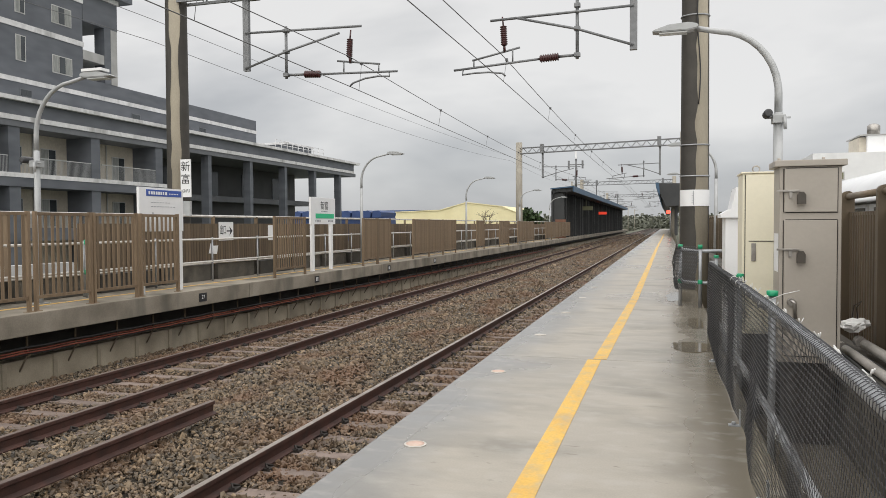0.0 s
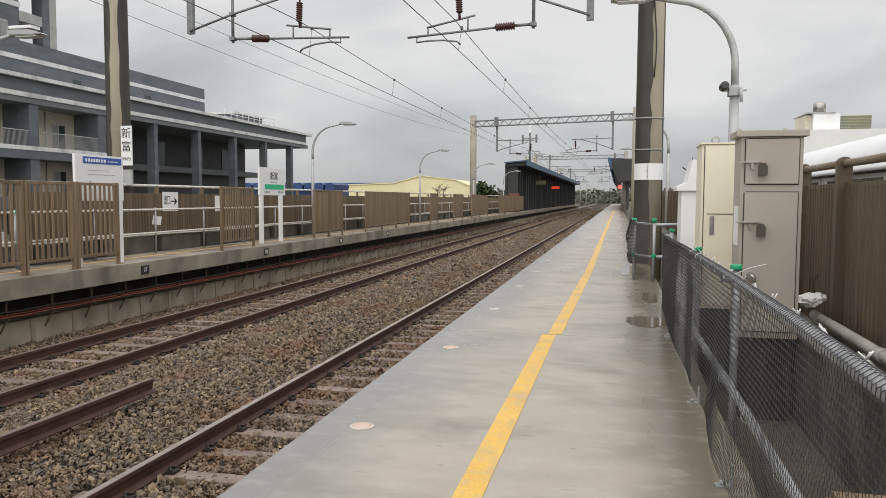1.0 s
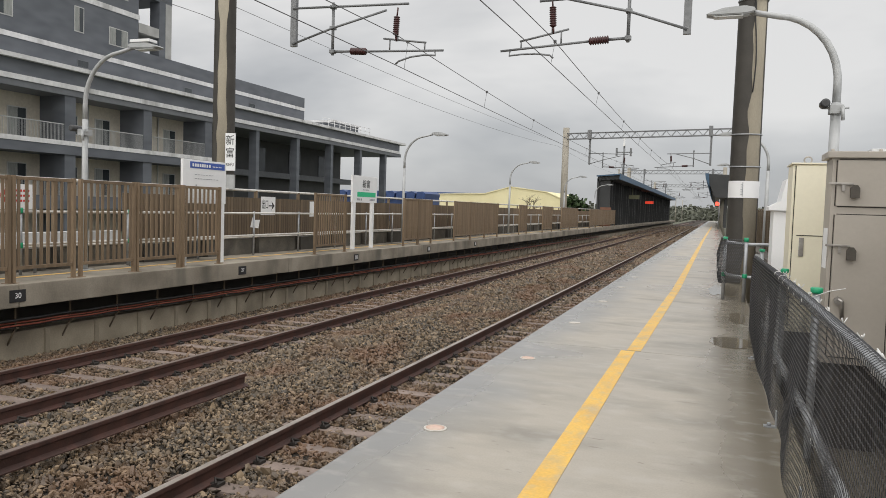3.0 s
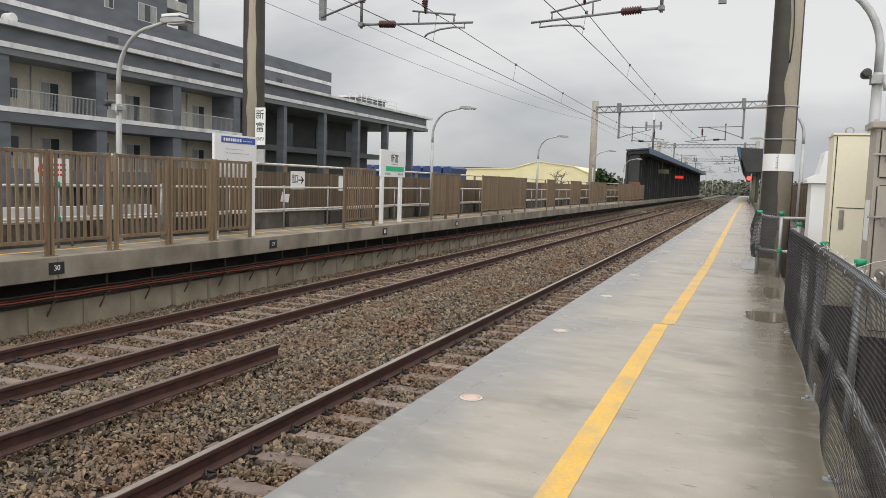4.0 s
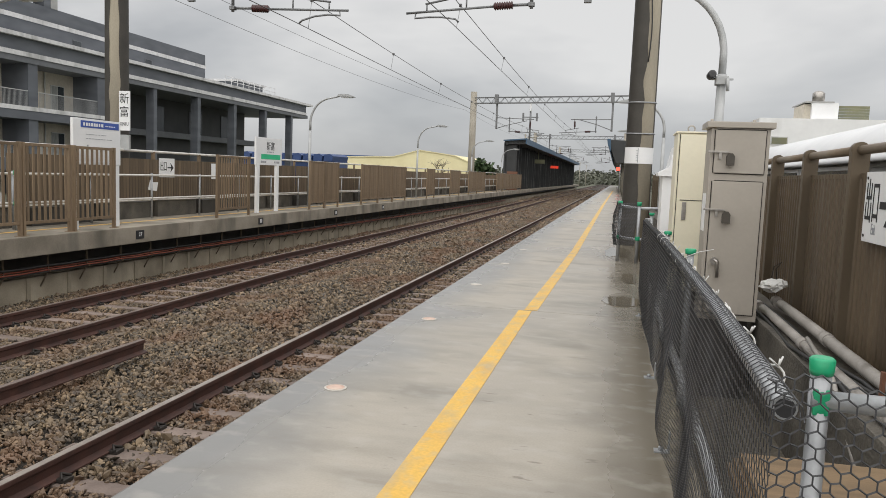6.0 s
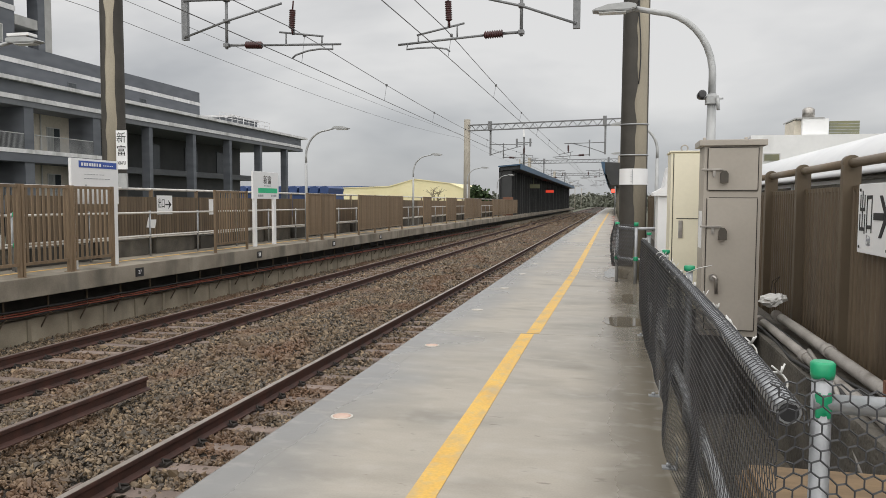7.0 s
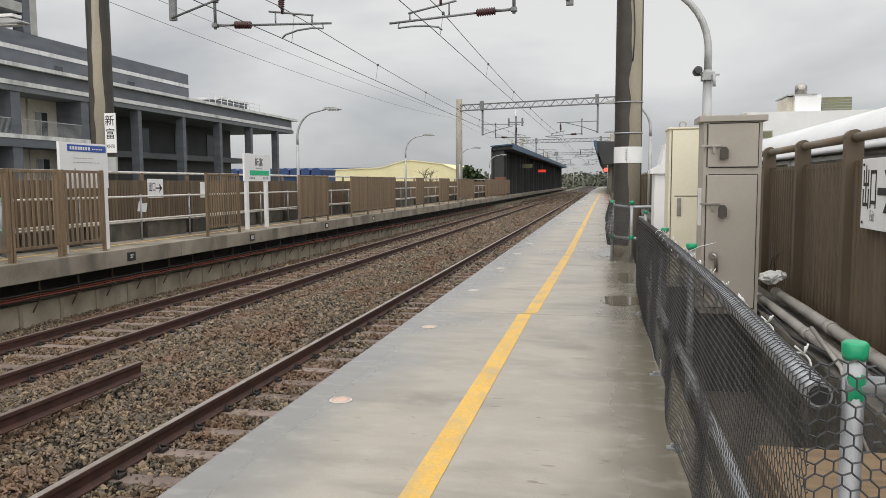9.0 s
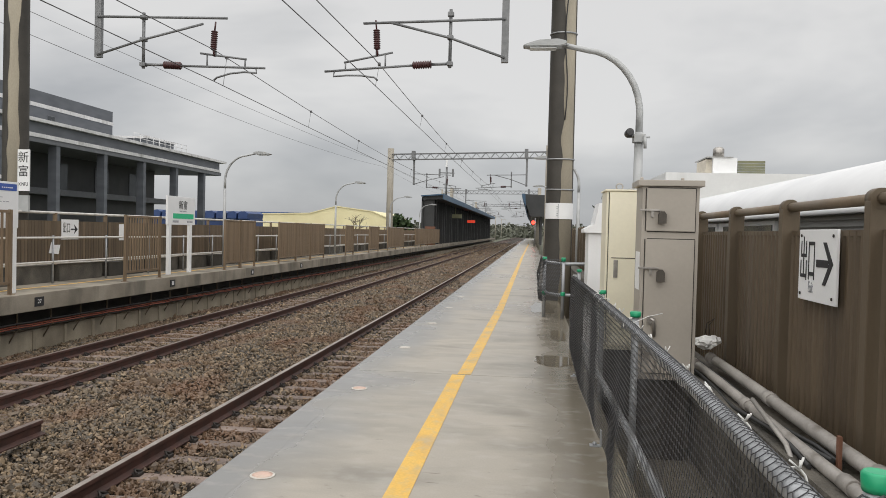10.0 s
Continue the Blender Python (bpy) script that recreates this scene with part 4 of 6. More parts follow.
def gantry(y, yr, xl, xr, top, rise, far):
    """Truss beam from the left pole at y to the right pole at yr; the poles stand up past it by rise."""
    g = thing("catenary_gantry", (xl + xr) / 2, y, -1.4, "steel truss gantry on two concrete poles over the tracks", "catenary gantry", "catenary gantries")
    for x, yp in ((xl, y), (xr, yr)):
        bm = nb()
        tube(bm, [(x, yp, -1.4), (x, yp, 3), (x, yp, top + rise)], 0.268, 20, r2=0.24)
        part("pole", bm, M_POLEFAR if far else M_POLE, g, "weathered concrete pole")
    zb, zt = top - 0.42, top
    for z in (zb, zt):
        for dy in (-0.16, 0.16):
            bm = nb()
            prism(bm, [(xl, y + dy - 0.03), (xl, y + dy + 0.03), (xr, yr + dy + 0.03), (xr, yr + dy - 0.03)], "z", z - 0.03, z + 0.03)
            part("chord", bm, M_CANT, g)
    n = 34
    for dy in (-0.16, 0.16):
        bm = nb()
        tube(bm, [(xl + (xr - xl) * k / n, y + (yr - y) * k / n + dy, zt if k % 2 else zb) for k in range(n + 1)], 0.022, 5)
        part("lacing", bm, M_CANT, g)
    for x in (-7.45, 1.1):
        f = (x - xl) / (xr - xl)
        bm = nb()
        box(bm, x - 0.13, x + 0.13, y + (yr - y) * f - 0.22, y + (yr - y) * f + 0.22, zb - 0.05, zt + 0.22, 0.01)
        part("hanger_bracket", bm, M_CANT, g)
    return g


gantry(G1, G1, POLE_L, POLE_R, 6.9, 0.35, False)
gantry(G2, G2 - 3.0, -9.3, 2.72, 7.13, 0.44, True)
gantry(G3, G3 - 3.0, -9.5, 2.5, 6.95, 0.4, True)
gantry(148, 146, -9.5, 2.6, 6.9, 0.4, True)
for y, skew, dl, dr in ((G1, 0.0, -7.56, 1.0), (G2, 2.6, -7.42, 1.15), (G3, 2.6, -7.5, 1.1), (148, 1.8, -7.5, 1.1)):
    cantilever(y - skew * 0.12, dl, dl + 1.0, 0.05, 1, 6.9)
    cantilever(y - skew, dr, dr - 1.09, -0.08, -1, 6.9)

# dark rain-wet flanks, straps and a label on the two nearest poles
def pole_skin(x, y, a0, a1, z0, z1, mm, name, parent, r0, r1, wav=0.0, seed=0):
    bm = nb()
    rows = int((z1 - z0) / 0.12) + 2
    g = []
    for i in range(rows):
        z = z0 + (z1 - z0) * i / (rows - 1)
        r = r0 + (r1 - r0) * i / (rows - 1)
        e = wav * (noise.noise((z * 0.9, seed, 0)) + 0.5 * noise.noise((z * 2.7, seed, 3)))
        g.append([bm.verts.new((x + r * math.cos(t), y + r * math.sin(t), z)) for t in (math.radians(a0 + (a1 + e - a0) * k / 12) for k in range(13))])
    for a, b in zip(g, g[1:]):
        for k in range(12):
            bm.faces.new((a[k], a[k + 1], b[k + 1], b[k])).smooth = True
    return part(name, bm, mm, parent)


def pole_r(z):
    return 0.268 + (0.24 - 0.268) * (z + 1.4) / 8.6 + 0.004


pr = thing("pole_rain_streak", POLE_R, G1, -0.3, "dark rain-wet side of the concrete pole", "pole stain", kind="structure")
pole_skin(POLE_R, G1, 150, 274, -0.3, 7.0, M_WET_SHADE, "wet_side", pr, pole_r(-0.3), pole_r(7.0), 14, 3)
pole_skin(POLE_R, G1, 380, 336, -0.3, 7.0, M_WET_SHADE, "wet_side", pr, pole_r(-0.3), pole_r(7.0), 9, 21)
pl = thing("pole_rain_streak", POLE_L, G1, -0.3, "dark rain-wet sides of the concrete pole", "pole stain", kind="structure")
pole_skin(POLE_L, G1, 200, 270, -0.3, 7.0, M_WET_SHADE, "wet_side", pl, pole_r(-0.3), pole_r(7.0), 14, 7)
pole_skin(POLE_L, G1, 385, 318, -0.3, 7.0, M_WET_SHADE, "wet_side", pl, pole_r(-0.3), pole_r(7.0), 14, 9)
for z in (2.17, 2.76, 5.2):
    bm = nb()
    r = pole_r(z) + 0.008
    tube(bm, [(POLE_R + r * math.cos(a), G1 + r * math.sin(a), z + 0.01 * math.sin(a)) for a in (2 * math.pi * k / 24 for k in range(25))], 0.014, 6, cap=False)
    solo("pole_strap", bm, M_GALV, "thin metal strap round the concrete pole", "strap", "pole straps")
lab = thing("pole_label", POLE_R, G1 - 0.3, 1.6, "white paper label wrapped round the concrete pole", "label")
pole_skin(POLE_R, G1, 192, 350, 1.59, 1.90, M_WHITE, "paper", lab, pole_r(1.6) + 0.012, pole_r(1.6) + 0.012)
bm = nb()
box(bm, 2.115, 2.125, G1 - 0.281, G1 - 0.2, 1.61, 1.88)
for k in range(5):
    box(bm, 2.085, 2.115, G1 - 0.28, G1 - 0.2, 1.65 + 0.045 * k, 1.657 + 0.045 * k)
part("print", bm, M_GREYPRINT, lab)
bm = nb()
tube(bm, [(2.20 + 0.03 * math.sin(k * 0.7), G1 - 0.275, 3.5 + 0.25 * k) for k in range(14)], 0.012, 5)
solo("loose_cable", bm, M_CABLEB, "thin dark cable running up the concrete pole", "cable")

# name plate on the far pole
npl = thing("name_plate", -9.0, G1 - 0.3, 1.9, "tall white name plate fixed to the concrete pole", "sign")
bm = nb()
box(bm, -9.135, -8.865, G1 - 0.34, G1 - 0.31, 1.93, 2.80, 0.006)
part("board", bm, M_WHITE, npl)
for k, ch in enumerate("新富"):
    writing("letter", ch, 0.25, M_BLACK, npl, Matrix.Translation((-9.0, G1 - 0.343, 2.62 - 0.29 * k)) @ FACE_MY)
writing("letter", "XINFU", 0.11, M_BLACK, npl, Matrix.Translation((-9.0, G1 - 0.343, 2.07)) @ FACE_MY, sx=0.68)
bm = nb()
box(bm, -9.2, -8.9, G1 - 0.32, G1 - 0.26, 1.50, 1.84)
part("bracket", bm, M_LAMPGREY, npl)


def wire(pts_y, x_of, z_of, r, name, label):
    bm = nb()
    tube(bm, [(x_of(y), y, z_of(y)) for y in pts_y], r, 5)
    return bm


SUP = [-30.0, G1, G2, G3, 148.0, 195.0]


def span(y, zs, sag):
    for a, b in zip(SUP, SUP[1:]):
        if a <= y <= b:
            t = (y - a) / (b - a)
            return zs - sag * 4 * t * (1 - t)
    return zs


YS = [-30 + 1.5 * k for k in range(150)]
for x0, zc, zm, sag in ((-5.02, 4.30, 4.91, 0.34), (-1.70, 4.30, 4.76, 0.25)):
    def wx(y):
        return x0 + 0.002 * (y - 15.2)
    w = thing("overhead_wires", x0, 20, 4.3, "thin dark contact and messenger wires over the track", "overhead wires", "overhead wire pairs")
    bm = nb()
    tube(bm, [(wx(y), y, span(y, zc, 0.05)) for y in YS], 0.009, 5)
    part("contact_wire", bm, M_WIRE, w)
    bm = nb()
    tube(bm, [(wx(y) + 0.07, y, span(y, zm, sag)) for y in YS], 0.009, 5)
    part("messenger_wire", bm, M_WIRE, w)
    for k in range(30):
        y = -27 + 6.1 * k
        zt = span(y, zm, sag)
        bm = nb()
        tube(bm, [(wx(y) + 0.07, y, zt), (wx(y), y, span(y, zc, 0.05))], 0.005, 4)
        box(bm, wx(y) + 0.045, wx(y) + 0.095, y - 0.04, y + 0.04, zt - 0.03, zt + 0.03)
        part("dropper", bm, M_WIRE, w)
for x0, z0, rise, sag in ((-9.95, 6.12, 0.40, 0.15), (-9.95, 5.61, 0.60, 0.35)):
    bm = nb()
    tube(bm, [(x0, y, span(y, z0, sag) + rise * min(1, max(0, (y - G1) / (G2 - G1)))) for y in YS], 0.0065, 5)
    solo("feeder_wire", bm, M_WIRE, "thin feeder wire strung along the poles", "wire", "feeder wires")

# ---------- the grey building across the street ----------
BX = -40.0
bld = thing("apartment_building", -48, 50, -1.45, "dark grey tiled building with balconies and pale bands", "building")
Y0, Y1 = 2.0, 96.5


def slab_part(name, x0, x1, y0, y1, z0, z1, mm, label=""):
    bm = nb()
    box(bm, x0, x1, y0, y1, z0, z1)
    return part(name, bm, mm, bld, label)


slab_part("rear_wall", -58, -42.6, Y0, 57, -1.45, 8.0, M_BEIGE, "beige rendered wall behind the balconies")
slab_part("rear_wall", -58, -46.0, 57, 90, -1.45, 8.0, M_SHELTERDK)
slab_part("roof_slab", -58, BX, Y0, Y1, 8.0, 8.42, M_WALLMID)
slab_part("band", -58, BX + 0.08, Y0, Y1 - 0.6, 8.42, 8.75, M_BAND, "pale concrete band")
slab_part("parapet", -58, BX + 0.0, Y0, Y1 - 0.6, 8.75, 9.7, M_WALLDK)
slab_part("band", -58, BX + 0.35, Y0, Y1 + 0.9, 9.7, 9.98, M_BAND, "pale concrete band")
slab_part("floor_slab", -48, BX, Y0, 57, 4.0, 4.62, M_WALLDK)
slab_part("band", -48, BX + 0.05, Y0, 57, 4.62, 4.92, M_BAND, "pale concrete band")
slab_part("floor_slab", -50, -44.5, 57, 92, 3.9, 4.5, M_WALLMID)
slab_part("floor_slab", -48, BX, Y0, 57, 0.3, 1.2, M_WALLDK)
slab_part("upper_wall", -58, -44.0, Y0, 77, 9.98, 13.4, M_WALLDK)
slab_part("band", -58, -43.93, Y0, 77.05, 11.9, 12.25, M_BAND, "pale concrete band")
slab_part("tower_wall", -62, -44.0, Y0, 50.3, 13.4, 27, M_WALLDK)
for z in (15.9, 19.4, 22.9):
    slab_part("band", -62, -43.93, Y0, 50.35, z, z + 0.4, M_BAND, "pale concrete band")
slab_part("balcony", -52, -44.02, 50.36, 54.3, 14.95, 15.72, M_LOUVRE)
slab_part("balcony_ceiling", -52, -44.01, 50.36, 54.35, 18.05, 20.3, M_WALLDK)
slab_part("band", -52, -43.9, 50.36, 54.45, 20.3, 20.7, M_BAND, "pale concrete band")
slab_part("eave", -52, -43.4, 50.36, 55.6, 20.7, 21.3, M_WALLDK)
slab_part("balcony_pier", -45.0, -43.98, 52.75, 53.5, 13.4, 18.05, M_WALLDK)
slab_part("balcony_pier", -45.0, -43.96, 53.5, 54.25, 13.4, 18.05, M_LOUVRE)
slab_part("tower_recess", -60, -46.5, 50.3, 53, 13.4, 27, M_WALLDK)
slab_part("roof_house", -50, -44, 84.5, 91, 9.98, 11.5, M_WALLDK)
slab_part("roof_house_cap", -50.3, -43.7, 84.2, 91.3, 11.5, 11.75, M_BAND)
for z in (10.6, 11.1, 11.6):
    bm = nb()
    tube(bm, [(-43.2, 80, z), (-43.2, 93, z)], 0.035, 6)
    part("roof_rail", bm, M_BAND, bld, "pale roof railing")
for k in range(10):
    bm = nb()
    tube(bm, [(-43.2, 80 + 1.44 * k, 9.98), (-43.2, 80 + 1.44 * k, 11.6)], 0.035, 6)
    part("roof_rail_post", bm, M_BAND, bld)
for y in (8.0, 12.5, 17.0, 21.5, 26, 30.5):
    bm = nb()
    lathe(bm, [(0.3, -0.35), (0.34, -0.3), (0.34, 0.3), (0.3, 0.35)], -41.0, y + 3, 14, "x", 10.35)
    box(bm, -41.6, -40.8, y + 2.2, y + 3.8, 9.98, 10.1)
    part("roof_unit", bm, M_BAND, bld, "pale rooftop equipment")
cols = [2.6 + 7.42 * k for k in range(13)]
for y in cols:
    bm = nb()
    w = 0.46 if y < 57 else 0.27
    box(bm, BX - 1.2 if y < 57 else BX - 0.9, BX - 0.1, y - w, y + w, -1.45, 8.0)
    part("column", bm, M_WALLDK, bld)
    if y < 57:
        slab_part("side_wall", -42.6, BX - 1.2, y - 0.25, y + 0.25, -1.45, 8.0, M_WALLDK)
for a, b in zip(cols, cols[1:]):
    if b > 58:
        continue
    for zf in (1.2, 4.92):
        bm = nb()
        for z in (zf + 1.08,):
            box(bm, BX - 0.12, BX - 0.06, a + 0.55, b - 0.55, z, z + 0.06)
        k = a + 0.6
        while k < b - 0.55:
            box(bm, BX - 0.11, BX - 0.09, k, k + 0.015, zf, zf + 1.08)
            k += 0.11
        part("balcony_railing", bm, M_LAMPGREY, bld, "grey metal balcony railing")
        for w0 in (a + 1.5, a + 4.6):
            bm = nb()
            box(bm, -42.6, -42.52, w0, w0 + 1.45, zf + 0.75 if w0 < a + 2 else zf + 0.05, zf + 2.15)
            fr = part("window", bm, M_FRAME, bld)
            for q in range(2):
                bm = nb()
                zl = zf + 0.82 if w0 < a + 2 else zf + 0.12
                box(bm, -42.53, -42.50, w0 + 0.06 + 0.69 * q, w0 + 0.69 + 0.69 * q, zl, zf + 2.08)
                part("pane", bm, M_GLASS if q else M_CURTAIN, fr)
        bm = nb()
        tube(bm, [(-42.5, a + 3.9, zf), (-42.5, a + 3.9, zf + 3.0)], 0.06, 6)
        part("drainpipe", bm, M_FRAME, bld)
for yw, zw, hw, ww in ((43.7, 13.5, 1.9, 0.9), (47.1, 13.25, 1.4, 2.0), (43.7, 17.0, 1.9, 0.9), (47.1, 17.1, 1.4, 2.0), (36.5, 13.25, 1.4, 2.0), (31, 13.5, 1.9, 0.9), (24, 13.25, 1.4, 2.0), (36.5, 17.1, 1.4, 2.0),
                       (44.0, 10.9, 0.6, 1.1), (35, 10.9, 0.6, 1.1), (56.0, 10.75, 0.6, 1.1), (66, 10.75, 0.6, 1.1)):
    bm = nb()
    box(bm, -44.0, -43.96, yw, yw + ww, zw, zw + hw)
    small = hw < 0.7
    fr = part("window", bm, M_WALLMID if small else M_FRAME, bld)
    for q in range(3 if ww > 1.5 else 2):
        n = 3 if ww > 1.5 else 2
        pw = (ww - 0.1) / n
        bm = nb()
        box(bm, -43.97, -43.945, yw + 0.06 + pw * q, yw + 0.02 + pw * (q + 1), zw + 0.07, zw + hw - 0.07)
        part("pane", bm, M_CURTAIN if q % 2 == 0 and not small else M_GLASS, fr)
for y in (62, 69.5, 77, 84):
    slab_part("back_door", -46.0, -45.93, y, y + 2.6, 4.6, 7.2, M_GLASS)

# ---------- buildings further off ----------
yb = thing("yellow_hall", -46, 165, -1.45, "low pale yellow hall with a shallow gable", "building")
bm = nb()
prism(bm, [(-62, -1.45), (-29.5, -1.45), (-29.5, 3.7), (-33, 5.2), (-41, 6.15), (-47, 4.5), (-62, 4.0)], "y", 160, 185)
part("wall", bm, M_YBLD, yb)
bm = nb()
prism(bm, [(-62.4, 4.0), (-47, 4.5), (-41, 6.15), (-33, 5.2), (-29.2, 3.65), (-29.2, 3.85), (-33, 5.4), (-41, 6.35), (-47, 4.7), (-62.4, 4.2)], "y", 159.8, 185.2)
part("roof", bm, M_YBLD, yb)
for k, (xa, xb, z, y) in enumerate(((-67, -55, 4.9, 170), (-62, -50, 5.3, 190))):
    bs = thing("blue_shed", (xa + xb) / 2, y + 5, -1.45, "low shed with a blue sheet roof", "shed", "blue roofed sheds")
    bm = nb()
    box(bm, xa, xb, y, y + 10, z - 0.7, z)
    part("roof", bm, M_BROOF, bs)
    bm = nb()
    box(bm, xa + 0.5, xb - 0.5, y + 1, y + 9, -1.45, z - 0.7)
    part("wall", bm, M_WALLMID, bs)
bs = thing("blue_shed", -53.5, 123, -1.45, "low shed with a row of blue sheet covers", "shed", "blue roofed sheds")
bm = nb()
box(bm, -62, -45, 120, 126, -1.45, 2.6)
part("wall", bm, M_BROOF, bs)
for q in range(9):
    bm = nb()
    prism(bm, [(-62 + 1.9 * q, 2.6), (-60.5 + 1.9 * q, 2.6), (-60.3 + 1.9 * q, 3.5), (-60.9 + 1.9 * q, 3.85), (-61.9 + 1.9 * q, 3.7)], "y", 119.2, 126.5)
    part("cover", bm, M_BROOF, bs)

# ---------- platform shelters ----------
sl = thing("platform_shelter", -8.6, 120, TOP_F, "dark platform shelter with a blue edged roof", "shelter", "platform shelters")
bm = nb()
prism(bm, [(-9.35, 4.6), (-9.2, 4.78), (-7.2, 4.98), (-7.2, 4.52), (-8.9, 4.42), (-9.35, 4.2)], "y", 74, 178)
part("roof", bm, M_SHELTERDK, sl)
bm = nb()
prism(bm, [(-7.2, 4.5), (-7.08, 4.46), (-7.08, 5.02), (-7.2, 5.02)], "y", 73.7, 178)
part("fascia", bm, M_SHELTERBLUE, sl, "blue roof edge")
bm = nb()
prism(bm, [(-9.4, 4.72), (-9.4, 4.84), (-7.2, 5.03), (-7.2, 4.9)], "y", 73.75, 74)
part("fascia", bm, M_SHELTERBLUE, sl, "blue roof edge")
bm = nb()
box(bm, -9.35, -9.2, 74, 178, TOP_F, 4.5)
part("back_wall", bm, M_SHELTERDK, sl)
for k in range(29):
    bm = nb()
    box(bm, -9.2, -8.1, 74.3 + 3.6 * k, 74.42 + 3.6 * k, TOP_F, 4.4)
    part("screen", bm, M_SHELTERDK, sl)
for k in range(14):
    bm = nb()
    box(bm, -8.3, -8.1, 76 + 7.4 * k, 76.2 + 7.4 * k, TOP_F, 4.6)
    part("column", bm, M_SHELTERDK, sl)
for k in range(6):
    bm = nb()
    box(bm, -9.3 + 0.36 * k, -9.27 + 0.36 * k, 74.0, 74.1, 4.43, 4.74 + 0.03 * k)
    part("roof_rib", bm, M_CANT, sl)
bm = nb()
box(bm, -8.75, -7.75, 72.6, 72.8, TOP_F, 1.75)
solo("timber_screen", bm, M_ORANGEP, "rust coloured panel at the shelter end", "panel")
bm = nb()
ds = thing("display_sign", -7.6, 113.1, 2.72, "lit red display sign hung below the shelter roof", "display")
box(bm, -8.1, -6.95, 113, 113.2, 2.72, 3.1)
part("display", bm, M_LED, ds)
bm = nb()
tube(bm, [(-7.8, 113.1, 3.1), (-7.8, 113.1, 4.7)], 0.04, 6)
part("hanger", bm, M_IRON, ds)
bm = nb()
box(bm, -8.5, -7.0, 92, 92.2, 2.97, 3.45)
tube(bm, [(-7.8, 92.1, 3.45), (-7.8, 92.1, 4.7)], 0.04, 6)
solo("hanging_sign", bm, M_OLIVE, "olive yellow hanging sign below the shelter roof", "sign")

sr = thing("platform_shelter", 2.2, 120, 0.0, "dark platform shelter with a blue edged roof", "shelter", "platform shelters")
bm = nb()
prism(bm, [(0.5, 5.65), (0.55, 5.35), (1.2, 3.9), (1.5, 3.2), (3.6, 3.2), (3.6, 5.6)], "y", 84, 175)
part("roof", bm, M_SHELTERDK, sr)
bm = nb()
prism(bm, [(0.42, 5.72), (0.49, 5.2), (0.9, 4.3), (0.8, 5.72)], "y", 83.8, 175)
part("fascia", bm, M_SHELTERBLUE, sr, "blue roof edge")
for k in range(10):
    bm = nb()
    box(bm, 2.5, 2.75, 85 + 9 * k, 85.25 + 9 * k, 0.0, 3.25)
    part("column", bm, M_SHELTERDK, sr)
bm = nb()
lathe(bm, [(0.2, 0.0), (0.2, 0.08), (0.14, 0.1)], 1.75, 78, 16, "y", 2.45)
sg = thing("signal_post", 1.95, 78.1, 0.0, "signal post with a round red light at the platform end", "signal")
part("lamp", bm, M_SIGNAL, sg, "round red light")
bm = nb()
tube(bm, [(1.95, 78.1, 0.0), (1.95, 78.1, 2.9)], 0.06, 8)
part("post", bm, M_CANT, sg)

# clutter of posts along the line far off
rg = random.Random(21)
for k, (x, y, h) in enumerate(((-10.5, 205, 7), (3.2, 205, 7), (-10.5, 250, 7), (3.4, 250, 7), (-12, 150, 6), (-10.5, 300, 7), (-9.5, 92, 6.5))):
    bm = nb()
    tube(bm, [(x, y, -1.4), (x, y, h)], 0.13, 8, r2=0.09)
    tube(bm, [(x, y, h - 0.5), (x + 1.6, y, h - 0.3)], 0.05, 6)
    solo("line_post", bm, M_POLEFAR, "slim concrete post beside the line", "post", "posts along the line")
mast = thing("radio_mast", -9.0, 86, 4.6, "short mast with white antennas on the shelter roof", "mast")
bm = nb()
tube(bm, [(-8.3, 86, 4.6), (-8.3, 86, 8.9)], 0.11, 8)
part("mast", bm, M_CANT, mast)
for dx in (-0.8, 0.0, 0.75):
    bm = nb()
    box(bm, -8.3 + dx - 0.1, -8.3 + dx + 0.1, 85.7, 85.9, 7.6 if dx else 8.7, 8.5 if dx else 9.6)
    part("antenna", bm, M_CANT if dx else M_WHITE, mast)
bm = nb()
box(bm, -9.2, -7.4, 85.9, 86.1, 8.0, 8.1)
part("crossbar", bm, M_CANT, mast)


def tree(x, y, z, h, w, leaves, seed, label, mm=M_LEAF, leaf=0.12):
    t = thing("tree", x, y, z, label, "tree", "trees by the line")
    rg = random.Random(seed)
    bm = nb()
    tube(bm, [(x, y, z), (x + 0.1, y, z + h * 0.35), (x, y + 0.1, z + h * 0.6)], h * 0.03, 8, r2=h * 0.015)
    ends = []
    for k in range(9):
        a = rg.uniform(0, 6.28)
        p0 = (x, y, z + h * rg.uniform(0.3, 0.6))
        p1 = (x + w * 0.7 * math.cos(a) * rg.uniform(0.5, 1), y + w * 0.7 * math.sin(a) * rg.uniform(0.5, 1), z + h * rg.uniform(0.5, 0.95))
        tube(bm, [p0, ((p0[0] + p1[0]) / 2, (p0[1] + p1[1]) / 2, (p0[2] + p1[2]) / 2 + h * 0.05), p1], h * 0.012, 5, r2=h * 0.004)
        ends.append(p1)
    part("trunk", bm, M_BARK, t)
    bm = nb()
    for k in range(leaves):
        c = Vector(rg.choice(ends)) + Vector((rg.gauss(0, w * 0.26), rg.gauss(0, w * 0.26), rg.gauss(0, h * 0.10)))
        d = Vector((rg.gauss(0, 1), rg.gauss(0, 1), rg.gauss(0, 1))).normalized()
        u = d.orthogonal().normalized() * leaf * rg.uniform(0.6, 1.3)
        v = d.cross(u).normalized() * leaf * rg.uniform(0.4, 0.8)
        bm.faces.new([bm.verts.new(c + q) for q in (-u, v, u, -v)])
    part("crown", bm, mm, t)


